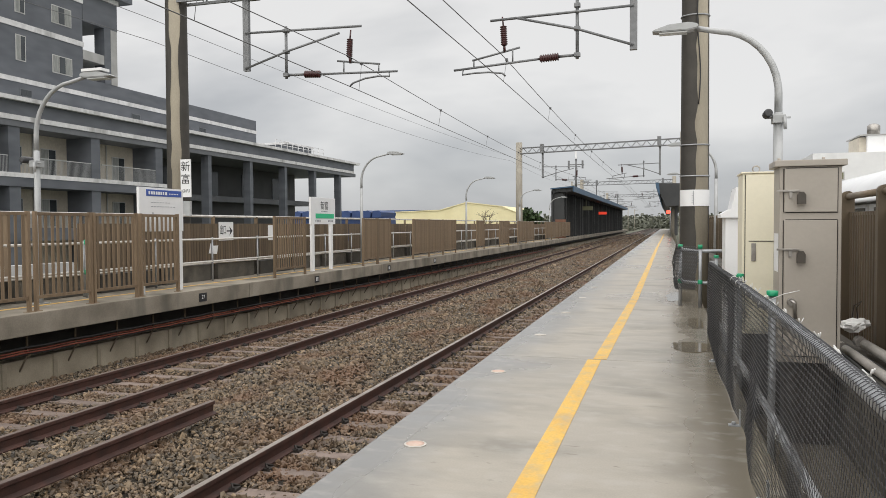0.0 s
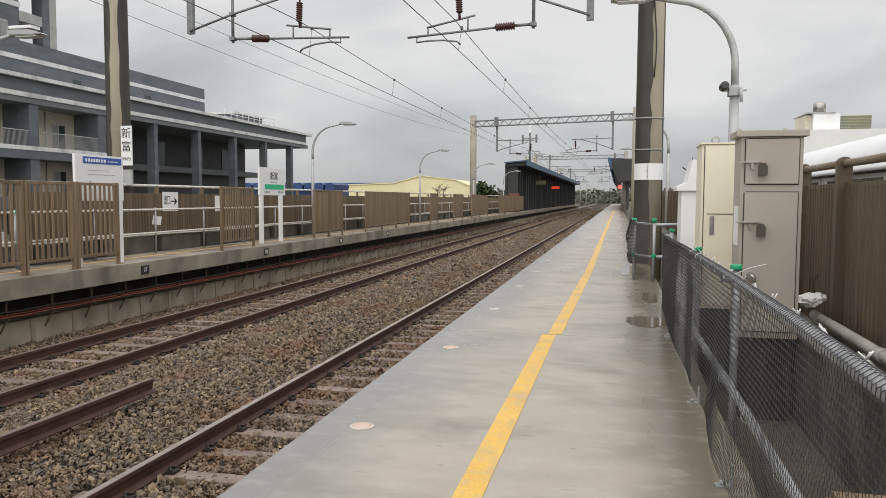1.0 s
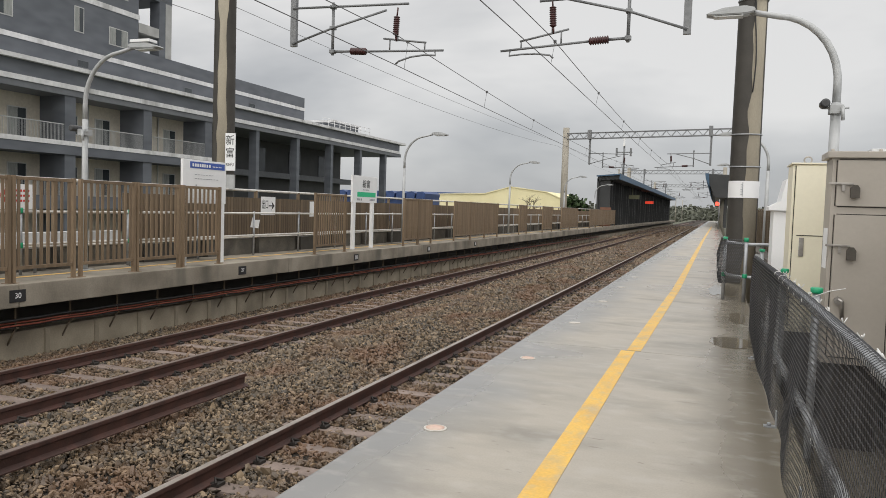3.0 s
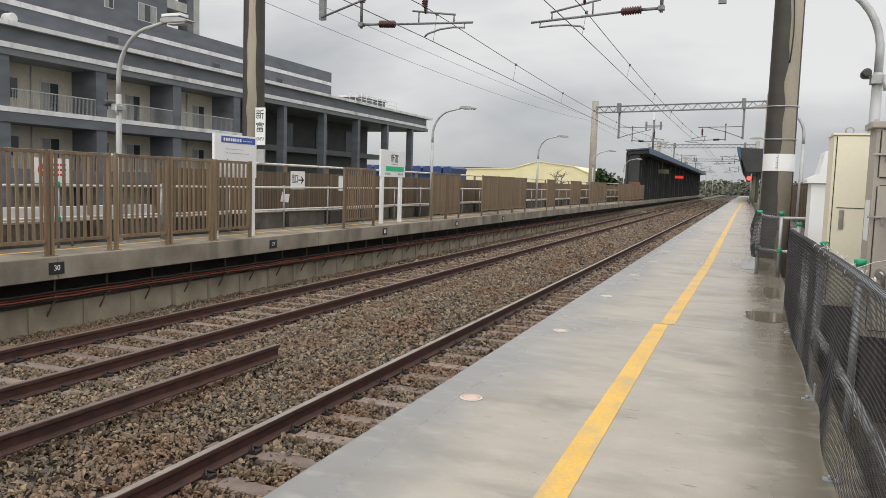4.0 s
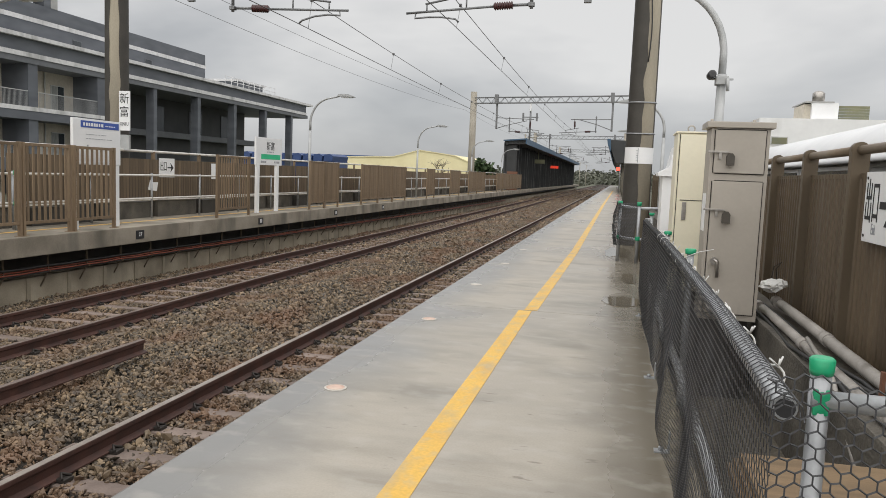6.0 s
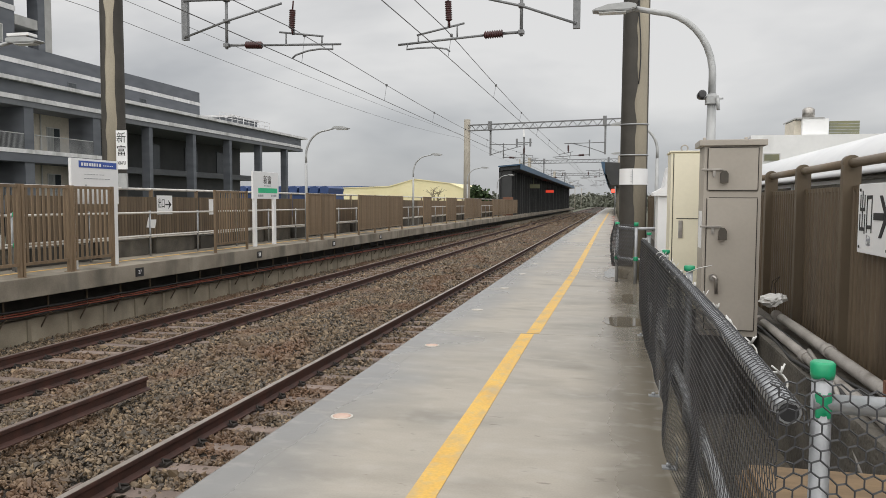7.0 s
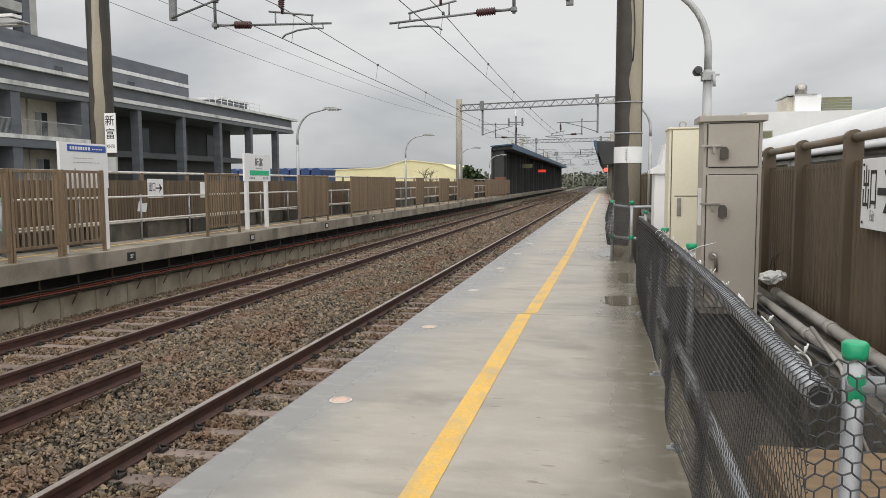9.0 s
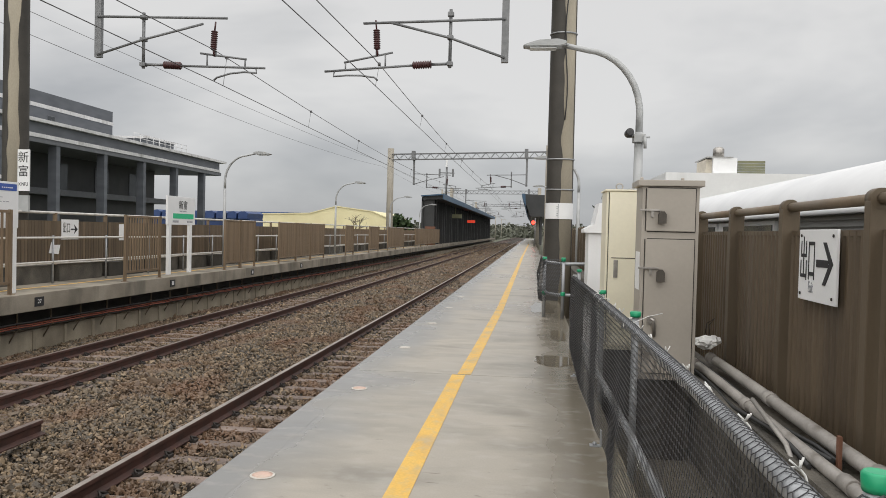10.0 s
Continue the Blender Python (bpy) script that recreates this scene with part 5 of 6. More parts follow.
tree(-15.1, 95, -1.4, 4.0, 1.3, 1800, 5, "small round green tree behind the far platform", leaf=0.3)
tree(5.6, 34, -1.4, 4.0, 1.3, 2200, 6, "bushy dark green tree beyond the boarded fence", leaf=0.16)
tree(6.5, 42, -1.4, 4.2, 1.6, 2200, 7, "bushy dark green tree beyond the boarded fence", leaf=0.16)
tree(-12.6, 9.7, -1.4, 4.4, 0.7, 1100, 8, "young tree with sparse leaves behind the fence", leaf=0.06)


def bare_tree(x, y, z, h, seed):
    """A leafless tree: a tapered trunk that forks three times."""
    t = thing("bare_tree", x, y, z, "small leafless grey-brown tree", "tree", "leafless trees")
    rg = random.Random(seed)
    bm = nb()

    def limb(p, d, length, r, depth):
        q = p + d * length
        tube(bm, [p, p.lerp(q, 0.5) + Vector((rg.gauss(0, 1), rg.gauss(0, 1), 0)) * length * 0.06, q], r, 5, r2=r * 0.6)
        if depth:
            for _ in range(4):
                e = (d + Vector((rg.gauss(0, 0.55), rg.gauss(0, 0.55), rg.gauss(0, 0.25)))).normalized()
                limb(p.lerp(q, rg.uniform(0.55, 1.0)), e, length * rg.uniform(0.5, 0.75), r * 0.55, depth - 1)

    limb(Vector((x, y, z)), Vector((0, 0, 1)), h * 0.42, h * 0.016, 3)
    part("branches", bm, M_BARK, t)


bare_tree(-24.6, 110, -1.4, 6.9, 41)
bare_tree(10.6, 34, -1.4, 4.9, 42)
bare_tree(13.0, 34, -1.4, 5.6, 43)
bare_tree(11.4, 36, -1.4, 4.6, 44)
rg = random.Random(33)
bm = nb()
for k in range(15000):
    y = rg.uniform(185, 420) if k < 7000 else rg.uniform(440, 620)
    x = rg.choice((rg.uniform(-26, -11.5), rg.uniform(5, 22), rg.uniform(-60, -26))) if k < 7000 else rg.uniform(-110, 60)
    zt = 2.2 + 2.0 * noise.noise((x * 0.13, y * 0.05, 1)) + (1.5 if y > 300 else 0) + (3.0 if y > 430 else 0)
    c = Vector((x, y, -1.3 + (max(0.3, zt) + 1.3) * rg.random() ** 1.5))
    d = Vector((rg.gauss(0, 1), rg.gauss(0, 1), rg.gauss(0, 1))).normalized()
    f = 1.0 if y < 430 else 1.7
    u = d.orthogonal().normalized() * rg.uniform(0.35, 0.95) * f
    v = d.cross(u).normalized() * rg.uniform(0.3, 0.8) * f
    bm.faces.new([bm.verts.new(c + q) for q in (-u, v, u, -v)])
for k in range(120):
    x = -112 + 1.45 * k
    tube(bm, [(x, 470, -1.4), (x + 0.4, 470, 1.0 + 1.4 * noise.noise((x * 0.2, 0, 2))), (x, 470, 2.2 + 2.2 * noise.noise((x * 0.13, 0, 5)))], 1.5, 7, r2=0.7)
solo("distant_scrub", bm, M_LEAFDK, "distant scrub and trees along the railway", "scrub", kind="stuff")

# low pale wall beyond the street side of the far platform
bm = nb()
box(bm, -11.6, -11.4, 0, 14, -1.45, 0.45)
solo("street_wall", bm, M_BAND, "low pale wall along the street behind the platform", "wall", kind="structure")

# ---------- beside the platform: boarded fence, cabinets, pipes ----------
FX = 3.225
bf = thing("boarded_fence", FX, 15, -0.35, "dark brown corrugated metal fence with round top pipes", "fence", kind="structure")
def corrugated(y0, y1, z0, z1):
    bm = nb()
    rows = []
    y = y0
    pr = [(0.0, 0.0), (0.030, 0.0), (0.042, 0.02), (0.072, 0.02), (0.084, 0.0)]
    base = y0
    while base < y1:
        for dy, dx in pr[:4]:
            if base + dy <= y1:
                rows.append((FX + 0.02 - dx, base + dy))
        base += 0.084
    vs = [[bm.verts.new((x, y, z)) for x, y in rows] for z in (z0, z1)]
    vb = [[bm.verts.new((x + 0.006, y, z)) for x, y in rows] for z in (z0, z1)]
    for q in (vs, vb):
        for k in range(len(rows) - 1):
            bm.faces.new((q[0][k], q[0][k + 1], q[1][k + 1], q[1][k]))
    return bm


posts_y = [0.36 + 1.215 * k for k in range(27)]
for a, b in zip(posts_y, posts_y[1:]):
    part("sheet", corrugated(a + 0.036, b - 0.036, -0.3, 1.345), M_BROWNR, bf)
for y in posts_y:
    bm = nb()
    box(bm, FX - 0.055, FX + 0.05, y - 0.034, y + 0.034, -0.35, 1.485, 0.006)
    lathe(bm, [(0.05, -0.036), (0.05, 0.036)], FX - 0.005, y, 18, "y", 1.495)
    part("post", bm, M_BROWNPOST, bf)
for a, b in zip(posts_y, posts_y[1:]):
    bm = nb()
    tube(bm, [(FX, a, 1.495), (FX, b, 1.495)], 0.029, 12)
    part("top_pipe", bm, M_BROWNPIPE, bf, "brown painted round top pipe")
    bm = nb()
    box(bm, FX + 0.004, FX + 0.03, a + 0.036, b - 0.036, 1.32, 1.352)
    part("rail", bm, M_BROWNR, bf)

# pale car-like roof and panels behind the fence
shed = thing("white_roofed_shed", 5.2, 10, -1.4, "long shed with a rounded white sheet roof behind the fence", "shed")
bm = nb()
o = [(3.78, 1.53)] + [(3.85 + 0.9 * (1 - math.cos(math.radians(a))), 1.53 + 0.45 * math.sin(math.radians(a))) for a in range(0, 91, 6)] + [(8.0, 2.24), (8.0, 1.49), (3.78, 1.49)]
prism(bm, o, "y", 4.2, 24)
for f in bm.faces:
    f.smooth = abs(f.normal.y) < 0.5 and f.normal.z > -0.5
part("roof", bm, M_MEMBRANE, shed, "rounded white roof sheet")
bm = nb()
box(bm, 3.9, 8.0, 4.3, 23.9, -1.4, 1.49)
part("wall", bm, M_LOUVRE, shed)
for k in range(7):
    bm = nb()
    box(bm, 3.87, 3.9, 7.6 + 2.2 * k, 9.7 + 2.2 * k, 0.95, 1.47)
    fr = part("window", bm, M_WHITE, shed)
    bm = nb()
    box(bm, 3.86, 3.87, 7.66 + 2.2 * k, 9.45 + 2.2 * k, 1.0, 1.43)
    part("pane", bm, M_GLASS, fr)
for k in range(8):
    bm = nb()
    box(bm, 3.875, 3.9, 4.4, 7.5, 1.1 + 0.05 * k, 1.125 + 0.05 * k)
    part("louvre", bm, M_LOUVRE, shed)
wb = thing("white_building", 12, 45, -1.4, "white rendered building with a rooftop tank", "building")
bm = nb()
box(bm, 8.75, 30, 42, 60, -1.4, 4.8)
part("wall", bm, M_WHITEBLD, wb)
bm = nb()
box(bm, 11.45, 12.72, 43, 46, 4.8, 5.72)
sh = part("stair_house", bm, M_WHITEBLD, wb)
# darker left side of the white stair house, its shade given as beige colour
bm = nb()
box(bm, 11.12, 11.45, 43.3, 45.6, 4.8, 5.66)
part("shaded_side", bm, M_BEIGE, sh, "side wall with its shade painted in beige")
bm = nb()
box(bm, 11.1, 12.5, 42.95, 46.05, 5.72, 5.78)
part("cap", bm, M_LOUVRE, sh)
bm = nb()
lathe(bm, [(0.31, 0.0), (0.31, 0.52), (0.2, 0.62), (0.05, 0.66)], 11.95, 44, 16, cz=5.78)
part("water_tank", bm, M_CHROME, wb, "round steel water tank")
bm = nb()
for q in range(5):
    box(bm, 12.76, 14.2, 43.0, 43.1, 4.84 + 0.15 * q, 4.97 + 0.15 * q)
part("roof_screen", bm, M_OLIVE, wb)
for q in range(2):
    bm = nb()
    box(bm, 9.37 + 3 * q, 10.2 + 3 * q, 41.96, 42.0, 3.42, 3.85)
    wf = part("window", bm, M_FRAME, wb)
    bm = nb()
    box(bm, 9.42 + 3 * q, 10.15 + 3 * q, 41.95, 41.96, 3.47, 3.8)
    part("pane", bm, M_OLIVE, wf)
for q in range(3):
    bm = nb()
    box(bm, 8.72, 8.75, 43 + 4 * q, 45 + 4 * q, 2.4, 3.3)
    part("window", bm, M_GLASS, wb)

# exit sign on the brown sheets
es = thing("exit_sign", FX - 0.03, 4.74, 0.9, "white exit sign with an arrow on the corrugated fence", "sign")
bm = nb()
box(bm, FX - 0.045, FX - 0.03, 4.36, 4.90, 0.955, 1.355, 0.004)
part("board", bm, M_WHITE, es)
XS = FX - 0.047
writing("word", "出口", 0.27, M_BLACK, es, Matrix.Translation((XS, 4.76, 1.17)) @ FACE_MX, sx=0.44)
writing("word", "Exit", 0.09, M_GREYPRINT, es, Matrix.Translation((XS, 4.705, 1.03)) @ FACE_MX, sx=0.5)
bm = nb()
box(bm, XS - 0.002, XS + 0.002, 4.46, 4.625, 1.15, 1.19)
prism(bm, [(4.495, 1.285), (4.535, 1.285), (4.445, 1.17), (4.535, 1.055), (4.495, 1.055), (4.40, 1.17)], "x", XS - 0.002, XS + 0.002)
part("arrow", bm, M_BLACK, es)
bm = nb()
for y in (4.40, 4.86):
    for z in (0.99, 1.32):
        lathe(bm, [(0.009, 0.0), (0.009, -0.004)], XS, y, 10, "x", z)
part("screw", bm, M_IRON, es)

# concrete kerb and pipes at the fence foot
bm = nb()
box(bm, 2.84, 3.13, -2, 40, -0.36, 0.27, 0.02)
solo("kerb_wall", bm, M_DARKCONC, "low stained concrete kerb wall at the fence foot", "kerb", kind="structure")
for k, (x, z, r, y1) in enumerate(((3.06, 0.345, 0.036, 6.6), (2.93, 0.305, 0.031, 6.3))):
    bm = nb()
    tube(bm, [(x, -2 + 0.55 * q, z + 0.006 * math.sin(q)) for q in range(int((y1 + 2) / 0.55) + 1)], r, 12)
    for q in range(5):
        lathe(bm, [(r + 0.006, -0.05), (r + 0.006, 0.05)], x, 0.6 + 1.45 * q, 12, "y", z)
    solo("drain_pipe", bm, M_PVC, "dirty grey plastic pipe lying along the kerb", "pipe", "pipes on the kerb")
for k, (x, z) in enumerate(((2.88, 0.285), (3.0, 0.285), (2.96, 0.30))):
    bm = nb()
    tube(bm, [(x + 0.02 * math.sin(q * 1.3 + k), 3.8 + 0.3 * q, z + 0.02 * math.sin(q * 0.9 + k)) for q in range(13)], 0.012, 6)
    solo("cable", bm, M_CABLEB, "black cable lying along the kerb", "cable", "cables on the kerb")
bm = nb()
tube(bm, [(2.9, 4.74, 0.38), (2.88, 4.1, 0.3), (2.84, 3.5, 0.05)], 0.013, 8)
solo("conduit", bm, M_PVC, "thin pale conduit bent down from the kerb", "conduit")
bm = nb()
box(bm, 2.995, 3.01, 3.78, 3.81, 0.27, 0.43)
solo("rusty_stake", bm, M_ORANGEP, "short rusty steel stake holding the pipes", "stake")
# white bag
bm = nb()
bmesh.ops.create_icosphere(bm, subdivisions=3, radius=1.0)
for v in bm.verts:
    d = v.co.normalized()
    k = 1 + 0.35 * noise.noise(d * 2.3) + 0.25 * noise.noise(d * 5.5)
    v.co = Vector((3.03 + d.x * 0.095 * k, 6.42 + d.y * 0.09 * k, 0.47 + d.z * 0.052 * k + 0.25 * max(0, d.x) * 0.1))
bmesh.ops.translate(bm, verts=bm.verts, vec=(0, 0, -0.005))
solo("plastic_bag", bm, M_RAG, "crumpled white plastic bag tied on the pipe end", "plastic bag")
bm = nb()
tube(bm, [(3.05, 6.42, 0.5), (3.04, 6.44, 0.6), (3.07, 6.4, 0.66), (3.02, 6.42, 0.62), (3.01, 6.45, 0.5)], 0.004, 5)
solo("bent_wire", bm, M_IRON, "thin bent wire sticking out of the bag", "wire")
# scraps of plywood on the soil
pw = thing("plywood_stack", 2.5, 2.3, -0.35, "stack of raw plywood boards on timber blocks", "plywood stack")
for k in range(3):
    bm = nb()
    box(bm, 2.2 + 0.015 * k, 2.72 + 0.01 * k, 1.55, 2.78 - 0.03 * k, 0.26 + 0.03 * k, 0.288 + 0.03 * k, 0.003)
    part("board", bm, M_WOOD, pw)
for y in (1.7, 2.6):
    bm = nb()
    box(bm, 2.25, 2.68, y - 0.06, y + 0.06, -0.35, 0.26)
    part("block", bm, M_IRON, pw)


def padlock_bar(ob, x, y, z):
    bm = nb()
    box(bm, x - 0.0, x + 0.15, y - 0.02, y - 0.004, z - 0.006, z + 0.008, 0.002)
    h = part("hasp", bm, M_CHROME, ob, "steel hasp")
    bm = nb()
    box(bm, x + 0.08, x + 0.10, y - 0.014, y - 0.004, z - 0.05, z)
    part("tab", bm, M_CHROME, h)
    bm = nb()
    prism(bm, [(x + 0.13, z - 0.095), (x + 0.185, z - 0.095), (x + 0.185, z - 0.03), (x + 0.17, z - 0.008), (x + 0.145, z - 0.008), (x + 0.13, z - 0.03)], "y", y - 0.05, y - 0.015)
    part("padlock_cover", bm, M_LOCK, ob, "dark padlock under a flap")


# grey two-door cabinet
CX0, CX1, CY, CZ0, CZ1 = 2.418, 2.822, 5.9, 0.25, 1.66
gc = thing("electrical_cabinet", (CX0 + CX1) / 2, CY + 0.2, -0.35, "tall grey-brown steel cabinet with two padlocked doors", "cabinet")
bm = nb()
box(bm, CX0, CX1, CY, CY + 0.30, CZ0, CZ1, 0.004)
part("body", bm, M_CABINET, gc)
bm = nb()
box(bm, CX0 - 0.035, CX1 + 0.03, CY - 0.03, CY + 0.32, CZ1 + 0.001, CZ1 + 0.045, 0.006)
part("cap", bm, M_CABINET, gc)
for z0, z1 in ((1.335, 1.645), (0.30, 1.275)):
    bm = nb()
    box(bm, CX0 + 0.03, CX1 - 0.03, CY - 0.016, CY - 0.001, z0, z1, 0.004)
    d = part("door", bm, M_CABINET, gc)
    bm = nb()
    for a, b, c, e in ((CX0 + 0.023, CX0 + 0.028, z0, z1), (CX1 - 0.028, CX1 - 0.023, z0, z1)):
        box(bm, a, b, CY - 0.004, CY - 0.001, c, e)
    box(bm, CX0 + 0.04, CX1 - 0.025, CY - 0.004, CY - 0.001, z1 + 0.002, z1 + 0.007)
    box(bm, CX0 + 0.04, CX1 - 0.025, CY - 0.004, CY - 0.001, z0 - 0.007, z0 - 0.002)
    part("door_gap", bm, M_IRON, d)
padlock_bar(gc, CX0 - 0.02, CY - 0.016, 1.485)
padlock_bar(gc, CX0 - 0.02, CY - 0.016, 1.065)
bm = nb()
tube(bm, [(CX0 + 0.075, CY - 0.04, 0.70), (CX0 + 0.1, CY - 0.045, 0.685), (CX0 + 0.105, CY - 0.04, 0.57)], 0.013, 8)
lathe(bm, [(0.028, -0.03), (0.028, 0.0)], CX0 + 0.08, CY - 0.016, 12, "y", 0.69)
part("handle", bm, M_CHROME, gc, "worn steel lever handle")
bm = nb()
box(bm, CX0 - 0.003, CX0 + 0.0, CY + 0.05, CY + 0.24, 0.9, 1.18)
part("paper_label", bm, M_WHITE, gc, "pale paper label")
bm = nb()
box(bm, CX0 + 0.05, CX1 - 0.05, CY + 0.05, CY + 0.27, -0.35, CZ0)
part("plinth", bm, M_IRON, gc, "dark plinth")
for x in (CX0 + 0.02, CX0 + 0.32):
    bm = nb()
    lathe(bm, [(0.012, 0.0), (0.012, 0.03), (0.006, 0.035)], x, CY + 0.2, 8, cz=CZ1 + 0.045)
    part("lifting_stud", bm, M_CABINET, gc)

# cream cabinet
KX0, KX1, KY = 2.245, 2.70, 6.75
kc = thing("electrical_cabinet", 2.47, KY + 0.2, -0.35, "tall cream painted steel cabinet with a recessed latch", "cabinet")
bm = nb()
box(bm, KX0, KX1, KY, KY + 0.4, 0.33, 1.67, 0.004)
part("body", bm, M_CREAM, kc)
bm = nb()
box(bm, KX0 - 0.012, KX1 + 0.01, KY - 0.02, KY + 0.41, 1.671, 1.684, 0.002)
part("cap", bm, M_CREAM, kc)
bm = nb()
box(bm, KX0 + 0.025, KX1 - 0.02, KY - 0.014, KY - 0.001, 0.36, 1.66, 0.003)
dk = part("door", bm, M_CREAM, kc)
bm = nb()
box(bm, KX0 + 0.018, KX0 + 0.0235, KY - 0.004, KY - 0.001, 0.36, 1.66)
box(bm, KX0 + 0.05, KX0 + 0.27, KY - 0.017, KY - 0.014, 1.104, 1.11)
part("door_gap", bm, M_IRON, dk)
bm = nb()
box(bm, KX0 + 0.07, KX0 + 0.105, KY - 0.022, KY - 0.0145, 0.94, 1.09, 0.003)
part("latch", bm, M_CHROME, dk, "steel latch plate")
bm = nb()
box(bm, KX0 + 0.03, KX1 - 0.03, KY + 0.03, KY + 0.37, -0.35, 0.33)
part("plinth", bm, M_IRON, kc)
bm = nb()
tube(bm, [(KX0 + 0.12 + 0.028 * math.cos(a), KY + 0.15, 1.715 + 0.028 * math.sin(a)) for a in (2 * math.pi * k / 16 for k in range(17))], 0.006, 6, cap=False)
part("lifting_eye", bm, M_CHROME, kc)

# white hooded cabinet further along
wh = thing("equipment_housing", 2.45, 9.3, -0.35, "white equipment housing with a sloped hood", "cabinet")
bm = nb()
box(bm, 2.27, 2.6, 9.0, 9.5, -0.35, 1.32, 0.01)
part("body", bm, M_WHITE, wh)
bm = nb()
prism(bm, [(2.22, 1.321), (2.65, 1.321), (2.65, 1.36), (2.58, 1.40), (2.54, 1.66), (2.38, 1.66), (2.33, 1.42), (2.22, 1.36)], "y", 8.96, 9.54)
part("hood", bm, M_WHITE, wh)
bm = nb()
box(bm, 2.45, 2.5, 8.985, 9.0, 0.45, 0.75)
part("vent", bm, M_IRON, wh)

# ---------- the netted pipe fence along the platform ----------
NX = 2.112
nf = thing("netted_fence", NX, 4.5, 0.0, "galvanised pipe fence draped with black plastic net", "fence")


def rail_x(y):
    return float(np.interp(y, (1.46, 2.6, 4.0, 9.0), (NX - 0.035, NX - 0.01, NX, NX)))


def rail_z(y):
    return float(np.interp(y, (1.46, 2.6, 4.0, 6.0, 9.0), (0.868, 0.862, 0.855, 0.84, 0.80)))


bm = nb()
tube(bm, [(rail_x(y), y, rail_z(y)) for y in (1.46, 1.7, 2.0, 2.6, 3.2, 4.0, 5.0, 6.0, 7.5, 9.0)], 0.0215, 14)
tr = part("top_rail", bm, M_GALV, nf, "galvanised top pipe with an open end")
# the rail is capped; a black disc paints the shade of its hollow end
bm = nb()
tube(bm, [(NX - 0.035, 1.4595, 0.868), (NX - 0.034, 1.5, 0.868)], 0.0175, 14)
part("bore_disc", bm, M_BLACK, tr, "black disc standing for the dark inside of the pipe")
bm = nb()
tube(bm, [(NX - 0.02, 1.46, 0.36), (NX - 0.0, 2.6, 0.352), (NX + 0.005, 4.0, 0.345), (NX + 0.01, 6.0, 0.30), (NX + 0.01, 9.0, 0.27)], 0.0195, 12)
part("lower_rail", bm, M_GALV, nf)
for y, zt in ((1.47, 0.966), (4.42, 0.895), (6.3, 0.868), (9.2, 0.895)):
    PX = NX + 0.078 if y > 2 else 2.132
    bm = nb()
    tube(bm, [(PX, y, -0.35), (PX, y, zt - 0.03)], 0.0195 if y > 2 else 0.0172, 12)
    p = part("post", bm, M_GALV, nf)
    bm = nb()
    q = 1.3 if y > 2 else 0.9
    lathe(bm, [(0.021 * q, 0.0), (0.0225 * q, 0.008), (0.0235 * q, 0.026), (0.019 * q, 0.03)], PX, y, 16, cz=zt - 0.035)
    part("cap", bm, M_GREENCAP, p, "green plastic cap")
    if y < 2:
        continue
    bm = nb()
    box(bm, PX - 0.075, PX, y - 0.015, y + 0.015, zt - 0.10, zt - 0.07, 0.004)
    part("clamp", bm, M_GALV, p)
bm = nb()
tube(bm, [(2.117, 1.47, 0.885), (3.15, 1.47, 0.885)], 0.0175, 14)
part("end_rail", bm, M_GALV, nf)
bm = nb()
tube(bm, [(2.117, 1.47, 0.30), (3.15, 1.47, 0.30)], 0.0195, 14)
part("end_rail", bm, M_GALV, nf)
bm = nb()
box(bm, 2.117, 2.147, 1.452, 1.488, 0.86, 0.91, 0.013)
part("elbow", bm, M_GREENCAP, nf, "green pipe coupling")
for y in (3.62, 4.96, 7.2):
    bm = nb()
    box(bm, NX - 0.10, NX - 0.03, y - 0.025, y + 0.025, 0.0, 0.007, 0.001)
    box(bm, NX - 0.037, NX - 0.03, y - 0.025, y + 0.025, 0.007, 0.10)
    lathe(bm, [(0.012, 0.0), (0.012, 0.016), (0.008, 0.018)], NX - 0.07, y, 8, cz=0.007)
    part("foot_bracket", bm, M_GALV, nf)


def net(name, shape, n_u, n_v, pitch, r):
    """Hexagonal plastic net: shape(u, v) gives the place; strands are three-sided bars."""
    verts, faces = [], []
    def strand(p, q):
        d = (q - p).normalized()
        s = d.orthogonal().normalized()
        t = d.cross(s)
        b = len(verts)
        for c in (p, q):
            for k in range(3):
                a = 2.0944 * k
                verts.append(c + r * (s * math.cos(a) + t * math.sin(a)))
        for k in range(3):
            faces.append((b + k, b + (k + 1) % 3, b + 3 + (k + 1) % 3, b + 3 + k))
    h = pitch * 0.5774
    for j in range(n_v):
        off = pitch / 2 * (j % 2)
        v = j * h * 1.5
        for i in range(n_u):
            u = i * pitch + off
            top = Vector(shape(u, v + h * 0.5))
            a = Vector(shape(u - pitch / 2, v + h * 0.0))
            b = Vector(shape(u + pitch / 2, v + h * 0.0))
            up = Vector(shape(u, v + h * 1.5))
            strand(a, top)
            strand(b, top)
            strand(top, Vector(shape(u, v + h * 1.5)))
    me = bpy.data.meshes.new(name)
    me.from_pydata(verts, [], faces)
    me.materials.append(M_NET)
    return me


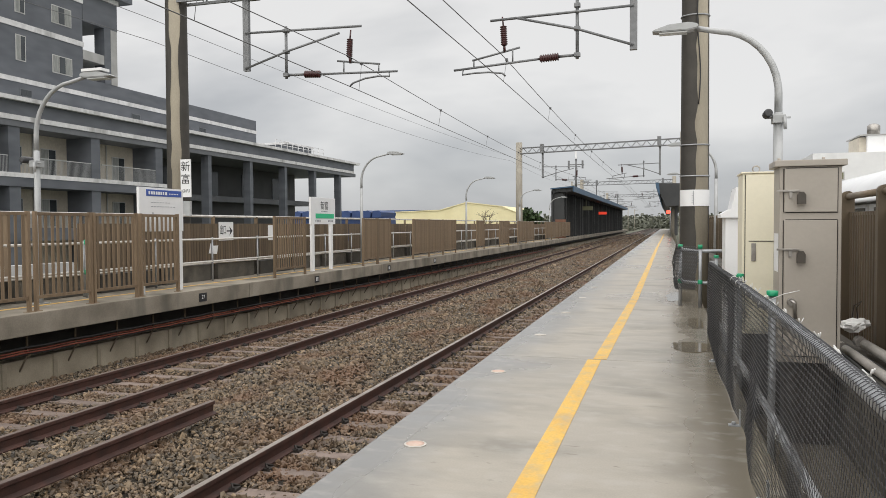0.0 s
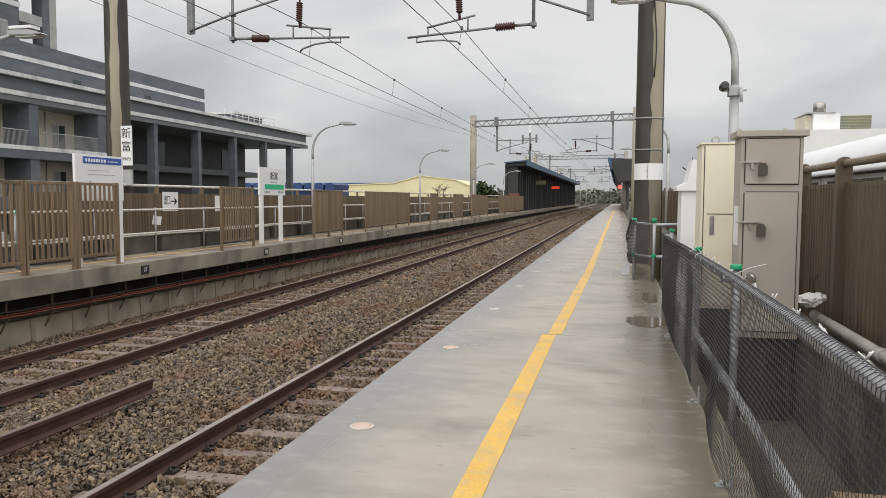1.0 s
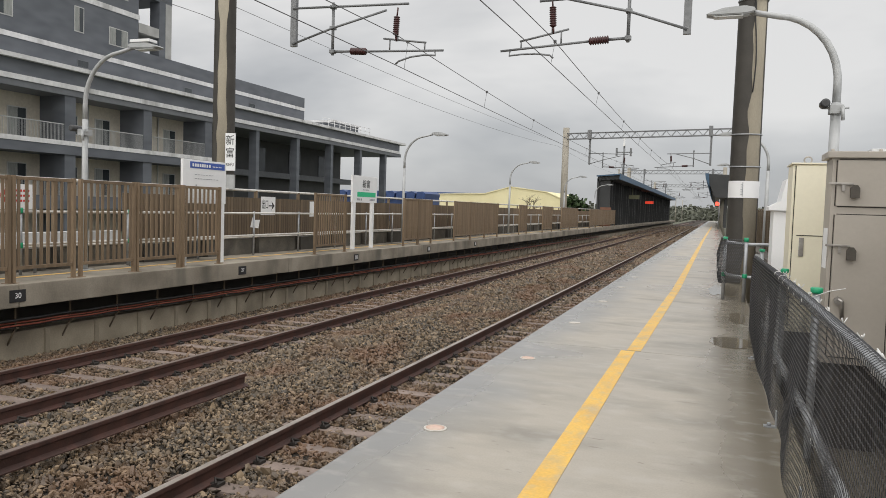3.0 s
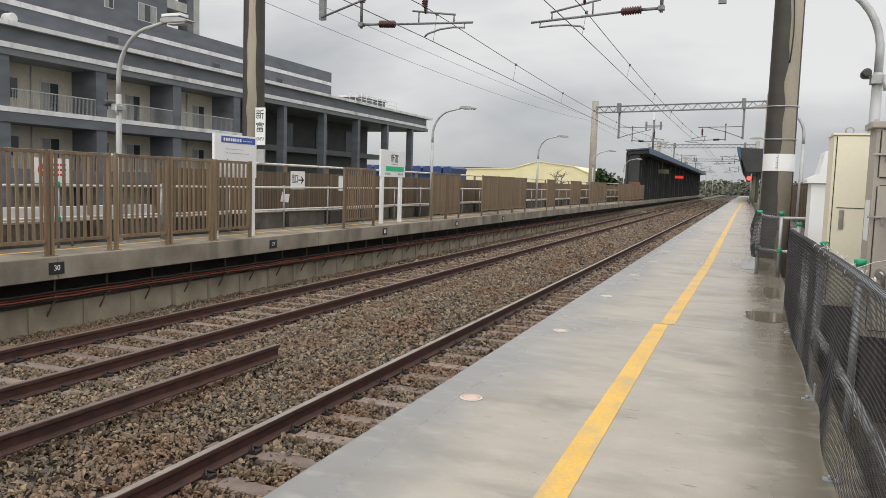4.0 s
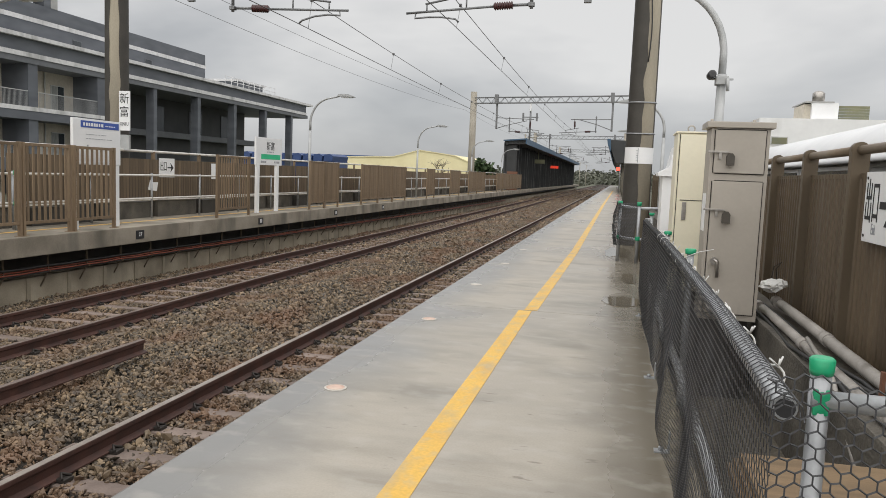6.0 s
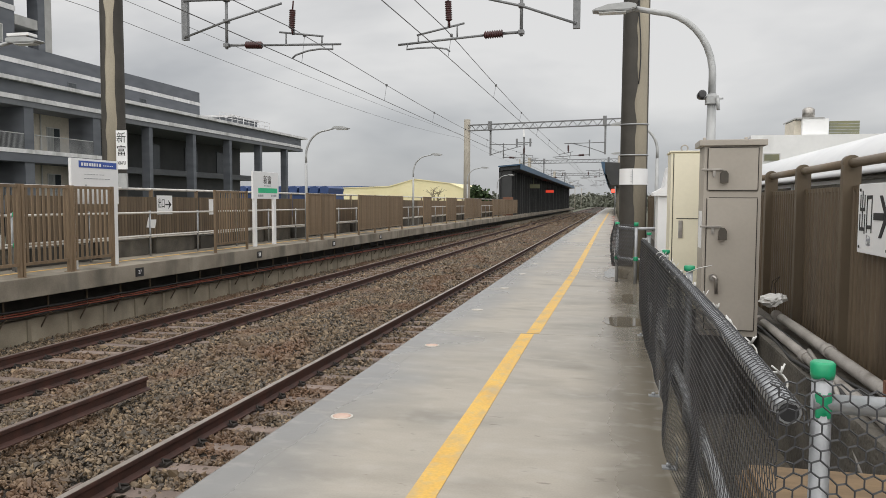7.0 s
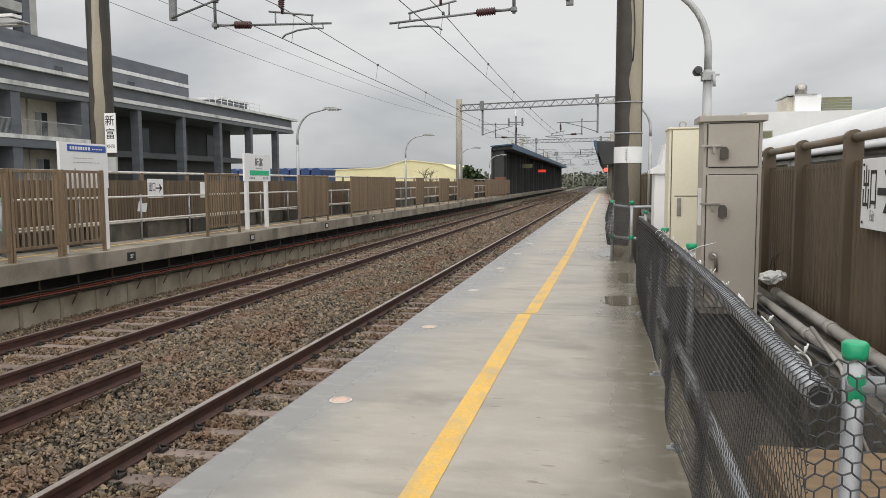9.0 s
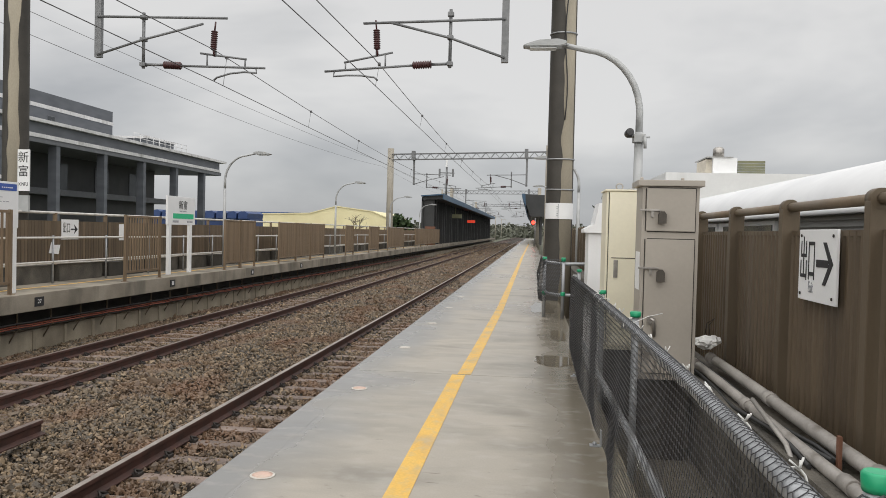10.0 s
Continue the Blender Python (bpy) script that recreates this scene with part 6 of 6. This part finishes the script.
def side_net(u, v):
    """Wrapped over the top pipe from behind, then hanging down on the platform side."""
    y = 1.43 + u
    r = 0.0245
    arc = math.radians(205) * r
    if v < arc:
        a = math.radians(-25) + v / r
        return (rail_x(y) + r * math.cos(a), y, rail_z(y) + r * math.sin(a))
    d = v - arc
    s = d / 0.85
    x = rail_x(y) - r - 0.014 * s + 0.028 * noise.noise((y * 1.4, d * 1.6, 2)) * min(1, s * 2) - 0.022 * s * s * (0.5 + 0.5 * math.sin(y * 2.1))
    return (x, y, max(0.004, rail_z(y) - d + 0.014 * noise.noise((y * 2.2, d * 2, 5)) * min(1, s * 3)))


def end_net(u, v):
    x = NX - 0.06 + u
    return (x, 1.435 + 0.012 * noise.noise((x * 3, v * 3, 1)) - 0.006, 0.925 - v + 0.012 * noise.noise((x * 4, v * 2, 8)) + 0.02 * math.exp(-((x - 2.11) / 0.05) ** 2))


PITCH = 0.028
ob = tagged(new("net", net("net", side_net, int(7.55 / PITCH), 38, PITCH, 0.0013)), "black hexagonal plastic net", kind="stuff")
ob.parent = nf
ob.location = -root_place(nf)
ob = tagged(new("net", net("net", end_net, int(1.15 / PITCH), 38, PITCH, 0.0019)), "black hexagonal plastic net", kind="stuff")
ob.parent = nf
ob.location = -root_place(nf)
rg = random.Random(12)
for k in range(13):
    y = 1.75 + 0.34 * k + rg.uniform(-0.05, 0.05)
    bm = nb()
    r = 0.0238
    tube(bm, [(NX + r * math.cos(a), y + 0.008 * math.sin(a), 0.856 - 0.002 * y + r * math.sin(a)) for a in (2 * math.pi * q / 14 for q in range(15))], 0.0026, 5, cap=False)
    for q in range(3):
        tube(bm, [(NX + 0.01, y, 0.876), (NX + rg.uniform(-0.01, 0.025), y + rg.uniform(-0.015, 0.015), 0.885 + rg.uniform(0.004, 0.016))], 0.0024, 4)
    part("cable_tie", bm, M_TIE, nf, "white cable tie")
for k in range(6):
    y = 2.1 + 0.7 * k + rg.uniform(-0.05, 0.05)
    bm = nb()
    r = 0.0215
    tube(bm, [(NX - 0.0 + r * math.cos(a), y + 0.008 * math.sin(a), 0.352 - 0.004 * y + r * math.sin(a)) for a in (2 * math.pi * q / 14 for q in range(15))], 0.0019, 5, cap=False)
    part("cable_tie", bm, M_TIE, nf, "white cable tie")
bm = nb()
tube(bm, [(NX, 3.92, 0.885), (NX + 0.07, 3.94, 0.915), (NX + 0.14, 3.96, 0.93)], 0.0022, 5)
part("tie_tail", bm, M_TIE, nf)

# netted pipe guard round the pole foot
pg = thing("pole_guard", 2.1, 12.2, 0.0, "pipe guard rail with black net round the pole foot", "guard rail")
for z in (0.38, 0.86):
    bm = nb()
    tube(bm, [(1.84, 13.6, z + 0.02), (1.84, 12.1, z + 0.03), (1.88, 11.95, z), (2.1, 11.9, z - 0.02), (2.9, 11.9, z)], 0.026, 10)
    part("rail", bm, M_GALV, pg)
for x, y in ((1.84, 12.05), (2.12, 11.86)):
    bm = nb()
    tube(bm, [(x, y, 0), (x, y, 0.9)], 0.026, 10)
    part("post", bm, M_GALV, pg)
    bm = nb()
    lathe(bm, [(0.034, 0), (0.034, 0.06)], x, y, 12, cz=0.88)
    part("cap", bm, M_GREENCAP, pg, "green plastic cap")
GUARD = [(1.80, 13.6), (1.80, 12.1), (1.85, 11.92), (2.0, 11.87), (2.14, 11.86)]
GLEN = [0.0]
for p, q in zip(GUARD, GUARD[1:]):
    GLEN.append(GLEN[-1] + math.dist(p, q))


def guard_net(u, v):
    """Hangs from the guard's top rail and bellies out towards its ragged foot."""
    x = float(np.interp(u, GLEN, [p[0] for p in GUARD]))
    y = float(np.interp(u, GLEN, [p[1] for p in GUARD]))
    b = 0.05 * math.sin(min(1.0, v / 0.75) * 2.6) + 0.03 * noise.noise((u * 3, v * 3, 4)) * min(1, v * 4)
    return (x - b, y - b * 0.6, 0.91 - v * (0.93 + 0.12 * noise.noise((u * 2.3, 0, 9))))


ob = tagged(new("net", net("net", guard_net, int(GLEN[-1] / 0.026), 31, 0.026, 0.0038)), "black hexagonal plastic net", kind="stuff")
ob.parent = pg
ob.location = -root_place(pg)
for x, y in ((1.84, 12.05), (2.12, 11.86)):
    bm = nb()
    lathe(bm, [(0.033, -0.03), (0.036, -0.02), (0.036, 0.02), (0.033, 0.03)], x, y, 12, cz=0.38)
    part("coupling", bm, M_GREENCAP, pg, "green pipe coupling")
for y in (17.0, 20.5, 24.0):
    bm = nb()
    for z in (0.5, 1.0):
        tube(bm, [(2.2, y, z), (2.2, y + 3.4, z)], 0.024, 8)
    for q in (0, 1.7, 3.4):
        tube(bm, [(2.2, y + q, 0), (2.2, y + q, 1.0)], 0.024, 8)
    solo("pipe_rail", bm, M_GALV, "galvanised pipe rail along the platform back", "railing", "rails along the platform back")
bm = nb()
prism(bm, [(12.02, 0.42), (12.2, 0.4), (12.16, 0.58), (12.24, 0.66), (12.08, 0.62)], "x", 1.742, 1.747)
solo("paper_scrap", bm, M_RAG, "torn white scrap caught in the pole guard net", "paper")
